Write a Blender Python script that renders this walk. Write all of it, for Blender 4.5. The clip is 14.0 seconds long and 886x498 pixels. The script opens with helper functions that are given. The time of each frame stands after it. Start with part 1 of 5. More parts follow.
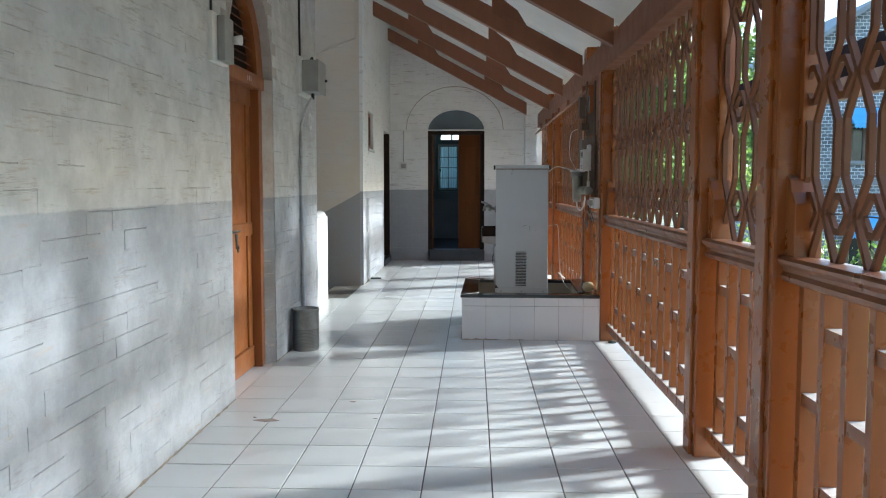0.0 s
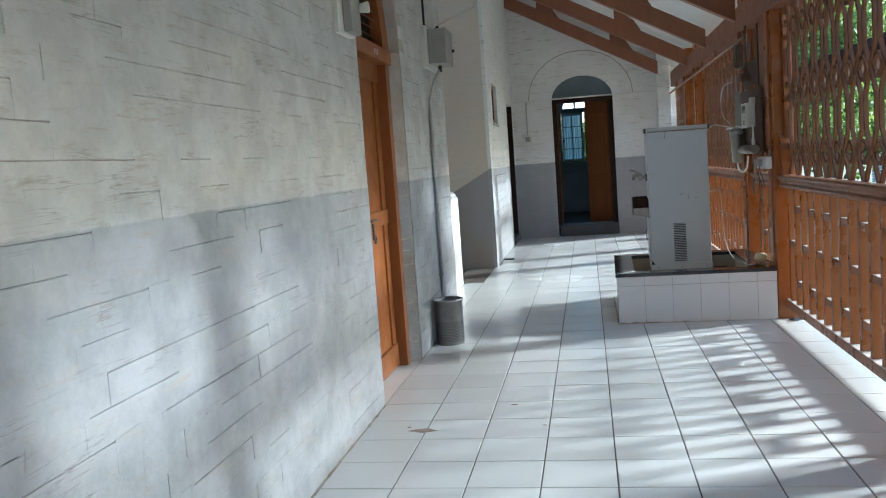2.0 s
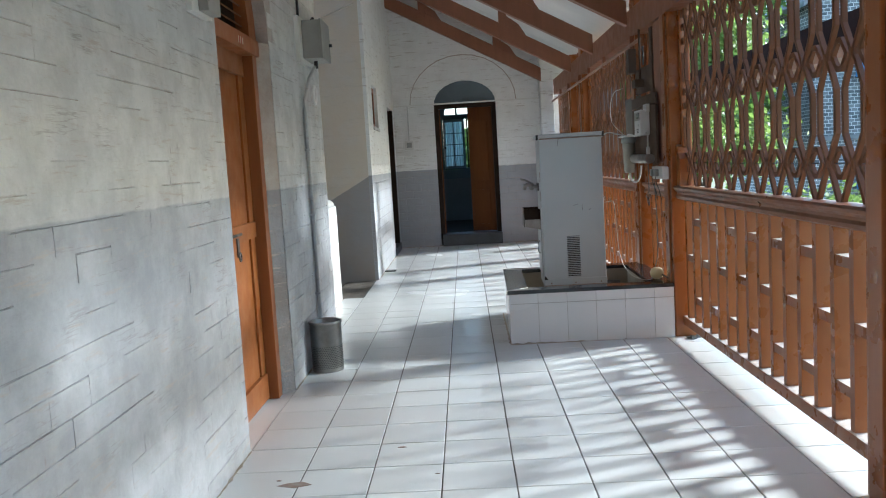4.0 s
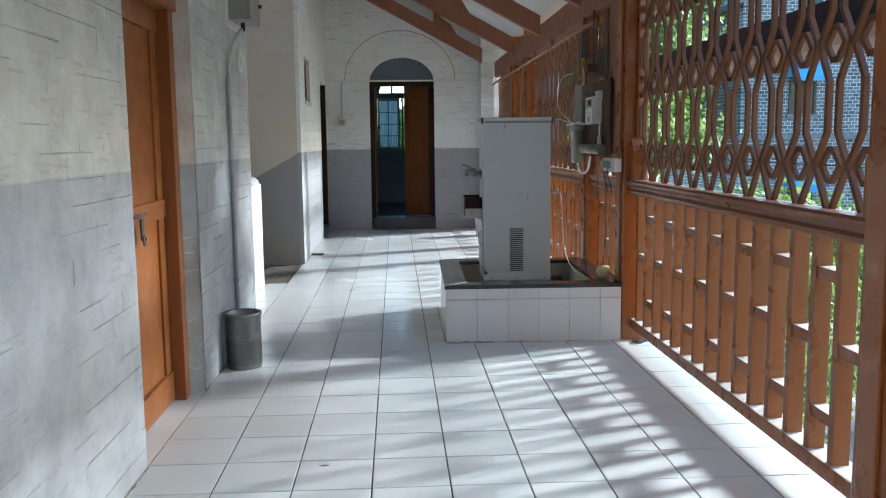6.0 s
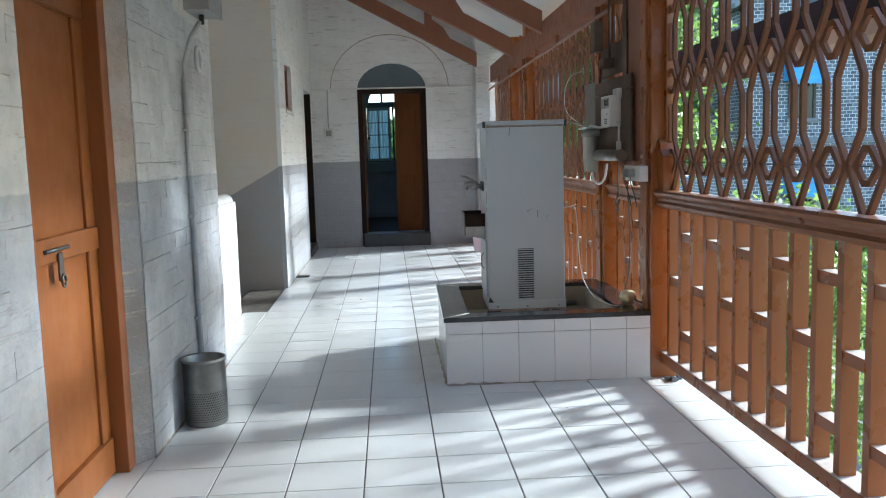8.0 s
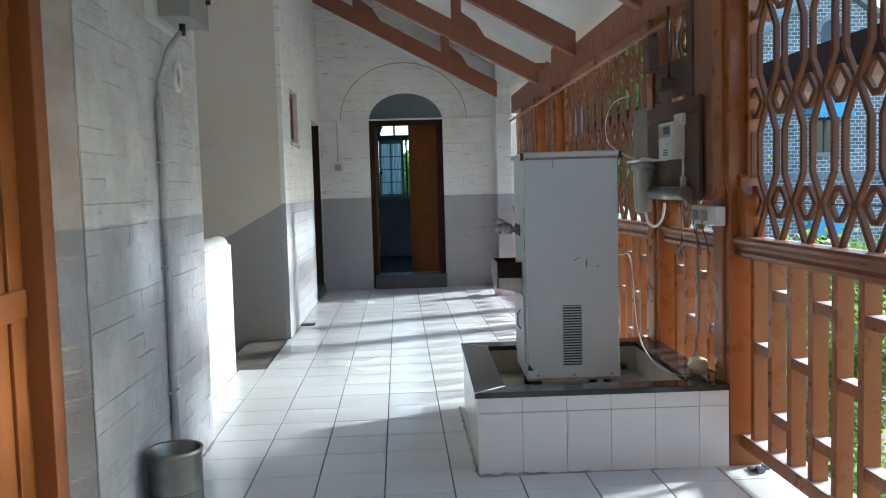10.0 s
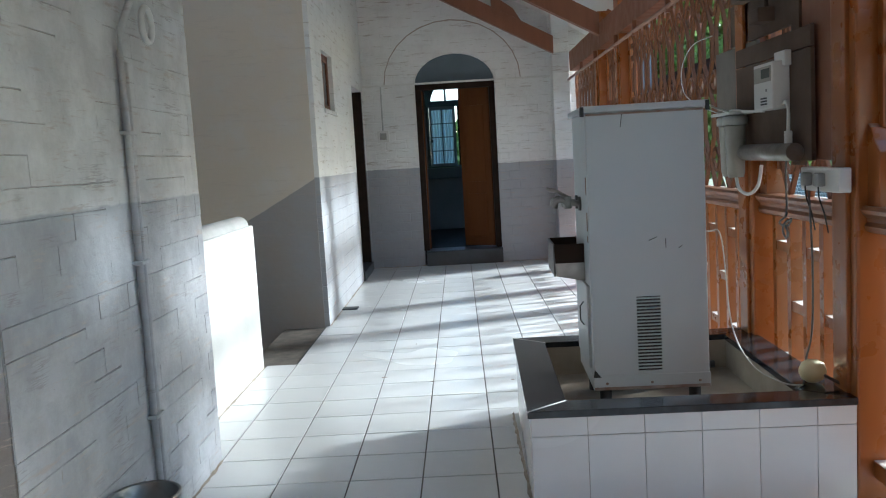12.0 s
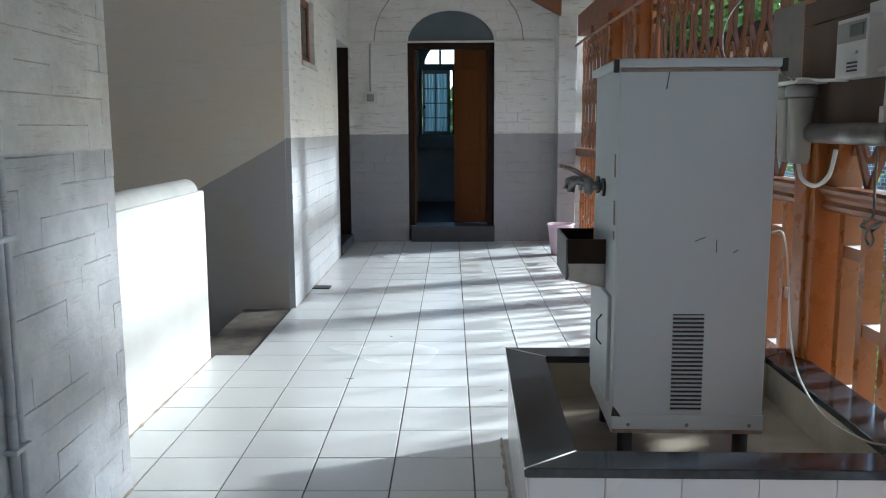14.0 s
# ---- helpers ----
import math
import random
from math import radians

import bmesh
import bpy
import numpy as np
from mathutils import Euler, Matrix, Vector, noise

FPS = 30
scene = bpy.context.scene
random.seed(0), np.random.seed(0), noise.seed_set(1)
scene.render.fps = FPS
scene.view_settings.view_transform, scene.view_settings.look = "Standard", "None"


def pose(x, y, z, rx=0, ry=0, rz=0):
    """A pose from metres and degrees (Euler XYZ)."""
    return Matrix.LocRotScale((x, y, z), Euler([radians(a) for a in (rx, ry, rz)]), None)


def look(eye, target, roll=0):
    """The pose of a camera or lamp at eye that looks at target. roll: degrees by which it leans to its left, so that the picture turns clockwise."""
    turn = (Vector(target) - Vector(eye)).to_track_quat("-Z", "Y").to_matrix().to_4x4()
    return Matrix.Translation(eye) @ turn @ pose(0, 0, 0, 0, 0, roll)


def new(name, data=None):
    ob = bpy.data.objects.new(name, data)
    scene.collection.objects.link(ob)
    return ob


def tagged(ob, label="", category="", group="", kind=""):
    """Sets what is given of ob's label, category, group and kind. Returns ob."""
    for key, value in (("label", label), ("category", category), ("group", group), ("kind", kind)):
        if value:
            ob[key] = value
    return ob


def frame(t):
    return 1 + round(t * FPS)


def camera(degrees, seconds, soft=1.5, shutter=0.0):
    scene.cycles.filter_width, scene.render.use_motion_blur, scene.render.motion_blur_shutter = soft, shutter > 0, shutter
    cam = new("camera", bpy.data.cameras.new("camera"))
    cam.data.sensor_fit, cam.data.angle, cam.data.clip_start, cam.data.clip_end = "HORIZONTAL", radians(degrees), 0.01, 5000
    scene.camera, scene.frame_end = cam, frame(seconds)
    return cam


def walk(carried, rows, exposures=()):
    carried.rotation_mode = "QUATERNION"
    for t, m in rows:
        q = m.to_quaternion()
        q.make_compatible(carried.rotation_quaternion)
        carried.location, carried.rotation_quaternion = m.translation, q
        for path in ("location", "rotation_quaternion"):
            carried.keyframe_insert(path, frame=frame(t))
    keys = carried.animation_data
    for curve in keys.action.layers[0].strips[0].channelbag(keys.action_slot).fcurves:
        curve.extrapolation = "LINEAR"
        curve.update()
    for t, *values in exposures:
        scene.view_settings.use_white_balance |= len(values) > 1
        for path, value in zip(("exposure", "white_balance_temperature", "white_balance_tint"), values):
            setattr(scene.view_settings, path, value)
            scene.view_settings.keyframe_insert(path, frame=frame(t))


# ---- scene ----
cam = camera(55.2, 14.0, soft=1.1, shutter=0.0)
PATH = [
    (0, (-0.072, -0.036, 1.314), (-0.144, 1.957, 1.161), 0.0),
    (0.5, (-0.129, 0.123, 1.312), (-0.188, 2.115, 1.147), -0.7),
    (1, (-0.275, 0.259, 1.292), (-0.49, 2.239, 1.115), -2.4),
    (1.5, (-0.37, 0.388, 1.288), (-0.705, 2.35, 1.091), -4.7),
    (2, (-0.348, 0.54, 1.31), (-0.693, 2.5, 1.112), -4.1),
    (2.5, (-0.288, 0.692, 1.3), (-0.516, 2.671, 1.121), -3.4),
    (3, (-0.325, 0.854, 1.3), (-0.43, 2.843, 1.125), -2.4),
    (3.2, (-0.365, 0.915, 1.306), (-0.431, 2.904, 1.127), -3.4),
    (5.5, (-0.471, 1.467, 1.318), (-0.451, 3.452, 1.075), -1.2),
    (6, (-0.485, 1.61, 1.317), (-0.377, 3.591, 1.066), -0.6),
    (6.5, (-0.429, 1.819, 1.33), (-0.361, 3.803, 1.087), -0.4),
    (7, (-0.427, 2.0, 1.31), (-0.348, 3.98, 1.041), -0.7),
    (9.3, (-0.508, 3.018, 1.297), (-0.291, 4.998, 1.139), -1.5),
    (9.5, (-0.502, 3.099, 1.305), (-0.272, 5.079, 1.139), -1.3),
    (10, (-0.498, 3.292, 1.317), (-0.397, 5.285, 1.173), -1.6),
    (10.5, (-0.46, 3.482, 1.304), (-0.422, 5.474, 1.133), -1.3),
    (11, (-0.453, 3.696, 1.298), (-0.439, 5.677, 1.025), -2.2),
    (11.5, (-0.45, 3.888, 1.291), (-0.326, 5.858, 0.974), -2.4),
    (12, (-0.38, 4.087, 1.307), (-0.427, 6.075, 1.096), -3.3),
    (12.5, (-0.343, 4.298, 1.293), (-0.367, 6.29, 1.11), -1.9),
    (13, (-0.382, 4.511, 1.285), (-0.307, 6.494, 1.037), -1.1),
    (13.5, (-0.396, 4.683, 1.281), (-0.347, 6.663, 1.006), -0.8),
    (14, (-0.372, 4.911, 1.28), (-0.393, 6.891, 0.998), -0.3),
]
walk(cam, [(t, look(eye, target, roll)) for t, eye, target, roll in PATH], [(0.0, 1.90, 5450, 1), (1.5, 1.84, 5250, -2), (3.0, 1.90, 5480, 2), (5.5, 1.88, 5300, 0), (6.0, 1.84, 5330, 1), (6.5, 1.97, 5330, 1), (9.5, 2.02, 5380, 1), (11.5, 1.80, 5280, 0), (12.0, 1.87, 5330, 1), (13.5, 1.72, 5320, 0), (14.0, 1.77, 5340, 1)])

# ---- world and sun ----
SUN_DIR = Vector((1.0, 0.40, 0.43)).normalized()
world = bpy.data.worlds.new("sky")
scene.world = world
world.use_nodes = True
wn = world.node_tree
sky = wn.nodes.new("ShaderNodeTexSky")
sky.sky_type = "NISHITA"
sky.sun_disc = False
sky.sun_elevation = math.asin(SUN_DIR.z)
sky.sun_rotation = math.atan2(SUN_DIR.x, SUN_DIR.y)
sky.air_density, sky.dust_density = 1.0, 1.0
wn.nodes["Background"].inputs["Strength"].default_value = 0.185
wn.links.new(sky.outputs[0], wn.nodes["Background"].inputs["Color"])
sun_data = bpy.data.lights.new("sun", "SUN")
sun_data.energy, sun_data.angle, sun_data.color = 5.0, radians(6.2), (1.0, 0.95, 0.88)
sun = new("sun", sun_data)
sun.matrix_world = look(SUN_DIR * 30, (0, 0, 0))


# ---- materials ----
class Nodes:
    """A node material with short calls."""

    def __init__(self, name):
        self.m = bpy.data.materials.new(name)
        self.m.use_nodes = True
        self.t = self.m.node_tree
        self.b = self.t.nodes["Principled BSDF"]
        self.geo = None

    def n(self, kind, **sets):
        node = self.t.nodes.new(kind)
        for key, value in sets.items():
            node.inputs[key.replace("_", " ")].default_value = value
        return node

    def link(self, a, b):
        self.t.links.new(a, b)

    def pos(self):
        if self.geo is None:
            self.geo = self.t.nodes.new("ShaderNodeNewGeometry")
        return self.geo.outputs["Position"]

    def noise(self, scale, detail=4.0, rough=0.55, vec=None, stretch=None):
        node = self.n("ShaderNodeTexNoise", Scale=scale, Detail=detail, Roughness=rough)
        vec = vec or self.pos()
        if stretch:
            m = self.n("ShaderNodeMapping")
            m.inputs["Scale"].default_value = stretch
            self.link(vec, m.inputs["Vector"])
            vec = m.outputs[0]
        self.link(vec, node.inputs["Vector"])
        return node.outputs["Fac"]

    def ramp(self, fac, a, b, lo=0.3, hi=0.7):
        r = self.t.nodes.new("ShaderNodeValToRGB")
        e = r.color_ramp.elements
        e[0].position, e[1].position = lo, hi
        e[0].color, e[1].color = (*a, 1) if len(a) == 3 else a, (*b, 1) if len(b) == 3 else b
        self.link(fac, r.inputs[0])
        return r.outputs[0]

    def grey(self, fac, a, b, lo=0.3, hi=0.7):
        return self.ramp(fac, (a, a, a), (b, b, b), lo, hi)

    def mix(self, fac, a, b, mode="MIX"):
        node = self.t.nodes.new("ShaderNodeMix")
        node.data_type, node.blend_type = "RGBA", mode
        for value, slot in ((fac, 0), (a, 6), (b, 7)):
            if isinstance(value, (int, float)):
                node.inputs[slot].default_value = value
            elif isinstance(value, tuple):
                node.inputs[slot].default_value = (*value, 1)
            else:
                self.link(value, node.inputs[slot])
        return node.outputs[2]

    def math(self, op, a, b=0.0, clamp=False):
        node = self.t.nodes.new("ShaderNodeMath")
        node.operation, node.use_clamp = op, clamp
        for value, slot in ((a, 0), (b, 1)):
            if isinstance(value, (int, float)):
                node.inputs[slot].default_value = value
            else:
                self.link(value, node.inputs[slot])
        return node.outputs[0]

    def axes(self):
        s = self.t.nodes.new("ShaderNodeSeparateXYZ")
        self.link(self.pos(), s.inputs[0])
        return s.outputs

    def random(self):
        return self.t.nodes.new("ShaderNodeObjectInfo").outputs["Random"]

    def bump(self, height, strength, distance=0.01, then=None):
        node = self.n("ShaderNodeBump", Strength=strength, Distance=distance)
        self.link(height, node.inputs["Height"])
        if then is not None:
            self.link(then, node.inputs["Normal"])
        return node.outputs[0]

    def done(self, color, rough=0.5, normal=None, metal=0.0, spec=0.5):
        for value, slot in ((color, "Base Color"), (rough, "Roughness"), (metal, "Metallic"), (spec, "Specular IOR Level")):
            if isinstance(value, tuple):
                self.b.inputs[slot].default_value = (*value, 1)
            elif isinstance(value, (int, float)):
                self.b.inputs[slot].default_value = value
            else:
                self.link(value, self.b.inputs[slot])
        if normal is not None:
            self.link(normal, self.b.inputs["Normal"])
        return self.m


def simple(name, c1, c2, scale=6.0, rough=0.5, bump=0.15, fine=60.0, metal=0.0, each=0.0, distance=0.004, spec=0.5):
    """A surface with mottling at one scale and grain at another."""
    k = Nodes(name)
    color = k.ramp(k.noise(scale), c1, c2)
    if each:
        shade = k.math("ADD", k.math("MULTIPLY", k.random(), each), 1 - each / 2)
        color = k.mix(1.0, color, shade, "MULTIPLY")
    grain = k.noise(fine, 3)
    r = k.math("ADD", k.math("MULTIPLY", k.noise(scale * 3), 0.25), rough - 0.12, True)
    return k.done(color, r, k.bump(grain, bump, distance), metal, spec)


WHITE, WHITE_DIRTY = (0.78, 0.775, 0.755), (0.62, 0.605, 0.58)
GREY, GREY_DIRTY = (0.385, 0.39, 0.41), (0.33, 0.33, 0.34)


def wall_paint(name, dado=1.217, bricks="", slope=0.0, white=WHITE, grey=GREY, dirt=1.0, rough_bump=0.5, cracks=False, streaks=False):
    """Whitewash above a grey painted dado, over brickwork (bricks: the axis along the wall) or plaster."""
    k = Nodes(name)
    ax = k.axes()
    edge = k.math("ADD", ax[2], k.math("MULTIPLY", k.math("SUBTRACT", k.noise(9.0, 2), 0.5), 0.018))
    if slope:
        edge = k.math("ADD", edge, k.math("MULTIPLY", k.math("SUBTRACT", -1.52, ax[0]), slope))
    above = k.grey(k.math("ADD", k.math("SUBTRACT", edge, dado), 0.5), 0, 1, 0.499, 0.501)
    stain = k.noise(2.2, 6, 0.65)
    w = k.ramp(stain, white, WHITE_DIRTY, 0.48, 0.85)
    g = k.ramp(stain, grey, GREY_DIRTY, 0.35, 0.75)
    color = k.mix(above, g, w)
    if streaks:
        blot = k.grey(k.noise(5.5, 6, 0.68), 0.86, 1.08, 0.38, 0.62)
        color = k.mix(1.0, color, blot, "MULTIPLY")
    flecks = k.grey(k.noise(13, 6, 0.72, stretch=(0.3, 0.3, 2.6)), 0, 0.7 * dirt, 0.57, 0.66)
    color = k.mix(flecks, color, (0.42, 0.36, 0.31))
    specks = k.grey(k.noise(70, 3, 0.6), 0, 0.5 * dirt, 0.70, 0.76)
    color = k.mix(specks, color, (0.24, 0.20, 0.17))
    if streaks:
        line = k.noise(3.2, 4, 0.6, stretch=(0.6, 0.6, 9.0))
        thin = k.math("SUBTRACT", 1.0, k.math("MULTIPLY", k.math("ABSOLUTE", k.math("SUBTRACT", line, 0.5)), 42.0), True)
        here = k.grey(k.noise(2.6, 3, 0.6, stretch=(1, 1, 2.5)), 0, 0.55, 0.53, 0.64)
        color = k.mix(k.math("MULTIPLY", thin, here), color, (0.22, 0.19, 0.17))
        tick = k.noise(34, 2, 0.5, stretch=(1, 1, 0.22))
        there = k.grey(k.noise(5, 3), 0, 0.7, 0.55, 0.62)
        color = k.mix(k.math("MULTIPLY", k.grey(tick, 0, 1, 0.70, 0.74), there), color, (0.30, 0.27, 0.25))
    if cracks:
        color = k.mix(k.grey(k.noise(4.0, 5, 0.7), 0, 0.8, 0.55, 0.63), color, (0.20, 0.16, 0.13))
    normal = k.bump(k.noise(26, 6, 0.7), rough_bump, 0.006)
    normal = k.bump(k.noise(6.5, 4, 0.6, stretch=(1, 1, 1.7)), rough_bump, 0.022, normal)
    if bricks:
        c = k.t.nodes.new("ShaderNodeCombineXYZ")
        wob = k.math("MULTIPLY", k.math("SUBTRACT", k.noise(3.5, 3), 0.5), 0.03)
        k.link(ax["XY".index(bricks)], c.inputs[0])
        k.link(k.math("ADD", ax[2], wob), c.inputs[1])
        b = k.n("ShaderNodeTexBrick", Scale=1.0, Mortar_Size=0.006, Brick_Width=0.25, Row_Height=0.112, Mortar_Smooth=0.6)
        k.link(c.outputs[0], b.inputs["Vector"])
        deep = k.math("MULTIPLY", b.outputs["Fac"], k.grey(k.noise(5, 4), 0.1, 1, 0.4, 0.6))
        normal = k.bump(k.math("SUBTRACT", 1.0, deep), 0.7, 0.008, normal)
    return k.done(color, 0.72, normal, 0.0, 0.3)


def tile_material(name, c1, c2, rough):
    k = Nodes(name)
    color = k.mix(1.0, k.ramp(k.noise(1.6, 5), c1, c2), k.math("ADD", k.math("MULTIPLY", k.random(), 0.05), 0.96), "MULTIPLY")
    # faint floor dust in broad patches
    overlay = k.grey(k.noise(0.9, 3), 0.0, 0.10)
    color = k.mix(overlay, color, (0.52, 0.48, 0.42))
    return k.done(color, k.grey(k.noise(0.7, 2), rough, rough + 0.08), None, 0.0, 0.5)


def wood_material(name, c1, c2, rough=0.42, grain=1.0, spec=0.45, wear=0.16, overlay=0.0):
    """Painted or varnished wood: faint grain, chips, and a pale overlay on level tops."""
    k = Nodes(name)
    streak = k.noise(14, 5, 0.6, stretch=(1, 1, 0.12))
    color = k.ramp(streak, c1, c2, 0.25, 0.75)
    color = k.mix(1.0, color, k.math("ADD", k.math("MULTIPLY", k.random(), 0.14), 0.92), "MULTIPLY")
    color = k.mix(k.grey(k.noise(20, 6, 0.75), 0, wear, 0.66, 0.78), color, (0.20, 0.085, 0.04))
    r = k.grey(k.noise(9, 4), rough - 0.06, rough + 0.12)
    # faces that point up are mixed towards a pale colour
    if overlay:
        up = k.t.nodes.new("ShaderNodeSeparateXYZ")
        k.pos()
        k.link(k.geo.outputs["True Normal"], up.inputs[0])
        lies = k.math("MULTIPLY", k.grey(up.outputs[2], 0, 1, 0.80, 0.95), k.grey(k.noise(30, 4, 0.6), overlay * 0.75, overlay, 0.35, 0.6))
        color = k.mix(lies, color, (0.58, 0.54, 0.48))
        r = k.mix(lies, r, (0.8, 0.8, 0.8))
    return k.done(color, r, k.bump(streak, 0.14 * grain, 0.003), 0.0, spec)


M_WALL = wall_paint("whitewashed_brick_paint", bricks="", rough_bump=0.42, streaks=True, white=(0.55, 0.545, 0.53), grey=(0.425, 0.43, 0.45))
M_WALL_Y = wall_paint("whitewashed_wall_along_y", bricks="Y")
M_WALL_X = wall_paint("whitewashed_wall_along_x", bricks="X")
M_JOINT = wall_paint("whitewashed_joint", dirt=1.8, rough_bump=0.8, white=(0.40, 0.36, 0.32), grey=(0.20, 0.195, 0.195), cracks=True)
M_STAIR = wall_paint("cream_plaster", slope=0.55, white=(0.63, 0.555, 0.455), grey=(0.345, 0.305, 0.27), dirt=0.3, rough_bump=0.15)
M_PARAPET = simple("parapet_white_paint", (0.60, 0.60, 0.585), (0.53, 0.53, 0.515), 3, 0.6, 0.25, 40)
# parapet white taken down: the coping's shade is put into its colour
M_COPING = simple("shaded_coping_paint", (0.47, 0.465, 0.45), (0.38, 0.375, 0.36), 5, 0.6, 0.3, 40)
M_JAMB = wall_paint("bare_jamb", white=(0.41, 0.345, 0.295), grey=(0.24, 0.215, 0.20), dirt=1.5, rough_bump=0.9)
M_TILE = tile_material("white_floor_tile", (0.73, 0.725, 0.715), (0.69, 0.685, 0.67), 0.20)
M_TILE_WALL = tile_material("white_glazed_wall_tile", (0.74, 0.72, 0.71), (0.69, 0.67, 0.66), 0.2)
M_GROUT = simple("dirty_grout", (0.075, 0.062, 0.05), (0.15, 0.125, 0.10), 8, 0.85, 0.4, 90)
M_SCREEN = wood_material("orange_brown_painted_wood", (0.315, 0.104, 0.023), (0.265, 0.083, 0.019), 0.28, 1.0, 0.42, overlay=0.9)
M_RAIL = wood_material("worn_brown_handrail_paint", (0.26, 0.098, 0.036), (0.20, 0.074, 0.028), 0.32, 1.0, 0.5, wear=0.3)
M_LATTICE = wood_material("dark_brown_painted_lattice", (0.19, 0.075, 0.029), (0.15, 0.058, 0.023), 0.45, 1.0, 0.25, overlay=0.7)
M_BEAM = wood_material("brown_painted_beam", (0.25, 0.10, 0.052), (0.20, 0.08, 0.042), 0.45)
M_DOOR = wood_material("orange_varnished_door", (0.27, 0.092, 0.018), (0.215, 0.067, 0.013), 0.38)
M_FRAME = wood_material("brown_door_frame", (0.29, 0.098, 0.025), (0.235, 0.074, 0.019), 0.42)
# darker than M_FRAME: the far leaves' shade is put into the colour
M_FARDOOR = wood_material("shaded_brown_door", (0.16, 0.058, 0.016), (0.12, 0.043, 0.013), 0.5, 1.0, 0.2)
M_DARKWOOD = simple("dark_stained_wood", (0.035, 0.022, 0.016), (0.02, 0.014, 0.011), 8, 0.6, spec=0.1)
M_ROOF = simple("white_painted_roof_sheet", (0.74, 0.74, 0.72), (0.66, 0.66, 0.645), 2.0, 0.65, 0.2, 30)
M_GRANITE = simple("black_granite", (0.014, 0.016, 0.019), (0.028, 0.031, 0.036), 40, 0.14, 0.02, 90)
M_CEMENT = simple("wet_cement", (0.33, 0.28, 0.215), (0.22, 0.18, 0.135), 5, 0.5, 0.3, 40)
M_TAN = simple("tan_stair_stone", (0.50, 0.39, 0.24), (0.42, 0.32, 0.20), 3, 0.55, 0.2, 50)
M_COOLER = simple("grey_enamelled_steel", (0.475, 0.505, 0.51), (0.445, 0.472, 0.478), 1.5, 0.42, 0.03, 30)
M_RUST = simple("rusty_steel", (0.20, 0.10, 0.06), (0.30, 0.27, 0.24), 18, 0.7, 0.3)
M_STEEL = simple("brushed_steel", (0.55, 0.54, 0.52), (0.42, 0.41, 0.39), 12, 0.32, 0.1, 80, 1.0)
M_BIN = simple("dull_stainless_bin", (0.34, 0.33, 0.31), (0.24, 0.23, 0.215), 14, 0.36, 0.1, 80, 1.0)
M_STEEL_DARK = simple("dull_steel", (0.16, 0.155, 0.15), (0.10, 0.098, 0.095), 12, 0.45, 0.1, 80, 0.8)
M_BLACK = simple("black_rubber", (0.012, 0.012, 0.012), (0.02, 0.02, 0.02), 12, 0.55)
M_PVC = simple("white_plastic", (0.72, 0.71, 0.68), (0.66, 0.65, 0.61), 9, 0.4, 0.05)
M_CREAM = simple("cream_plastic", (0.72, 0.66, 0.42), (0.64, 0.58, 0.36), 9, 0.35, 0.05)
M_GREYBOX = simple("grey_painted_box", (0.34, 0.335, 0.31), (0.28, 0.275, 0.255), 7, 0.5, 0.1)
M_PINK = simple("pink_plastic", (0.72, 0.55, 0.64), (0.66, 0.49, 0.58), 5, 0.35, 0.05)
M_BOARD = simple("dark_plywood_board", (0.125, 0.085, 0.06), (0.08, 0.055, 0.04), 7, 0.75, 0.2, spec=0.2)
M_FILTER = simple("yellowed_filter_plastic", (0.34, 0.325, 0.28), (0.27, 0.255, 0.215), 7, 0.35, 0.05)
M_CARD = simple("grey_weathered_board", (0.20, 0.18, 0.155), (0.145, 0.13, 0.11), 5, 0.8, 0.15, 40, spec=0.2)
# near black: the room's dimness is put into its floor colour
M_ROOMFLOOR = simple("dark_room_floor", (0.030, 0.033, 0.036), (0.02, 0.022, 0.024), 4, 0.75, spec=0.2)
M_CONDUIT = simple("pinkish_brown_conduit", (0.34, 0.20, 0.14), (0.28, 0.155, 0.105), 6, 0.45, 0.05)
M_SLATE = simple("dark_slate_step", (0.055, 0.06, 0.066), (0.035, 0.038, 0.042), 6, 0.4, 0.2)
M_LUNETTE = simple("blue_grey_painted_panel", (0.13, 0.165, 0.19), (0.10, 0.13, 0.15), 3, 0.5)
# dark grey walls and ceiling: the room's shade is put into the paint
M_ROOM = simple("room_paint_with_shade", (0.20, 0.215, 0.22), (0.15, 0.16, 0.17), 2, 0.7)
M_TEAL = simple("teal_painted_sash", (0.05, 0.11, 0.12), (0.035, 0.08, 0.09), 5, 0.5)
M_SASH = simple("grey_blue_sash_paint", (0.20, 0.255, 0.275), (0.16, 0.205, 0.22), 5, 0.5)
M_HOSE = simple("grimy_clear_hose", (0.50, 0.48, 0.45), (0.42, 0.40, 0.37), 9, 0.5, 0.05)
M_INK = simple("black_ink", (0.015, 0.015, 0.015), (0.03, 0.03, 0.03), 9, 0.6)
M_PAPER = simple("white_paper", (0.72, 0.70, 0.66), (0.66, 0.64, 0.6), 9, 0.7)
M_RED = simple("faded_red_print", (0.45, 0.10, 0.08), (0.36, 0.09, 0.07), 9, 0.7)
M_SCREEN_LCD = simple("grey_display", (0.10, 0.12, 0.11), (0.07, 0.085, 0.08), 9, 0.2)
M_GROUND = simple("dry_earth_and_grass", (0.10, 0.12, 0.045), (0.17, 0.145, 0.09), 0.35, 0.9, 0.4, 6)
M_ROAD = simple("worn_asphalt", (0.11, 0.11, 0.115), (0.15, 0.15, 0.15), 0.8, 0.85, 0.3, 20)
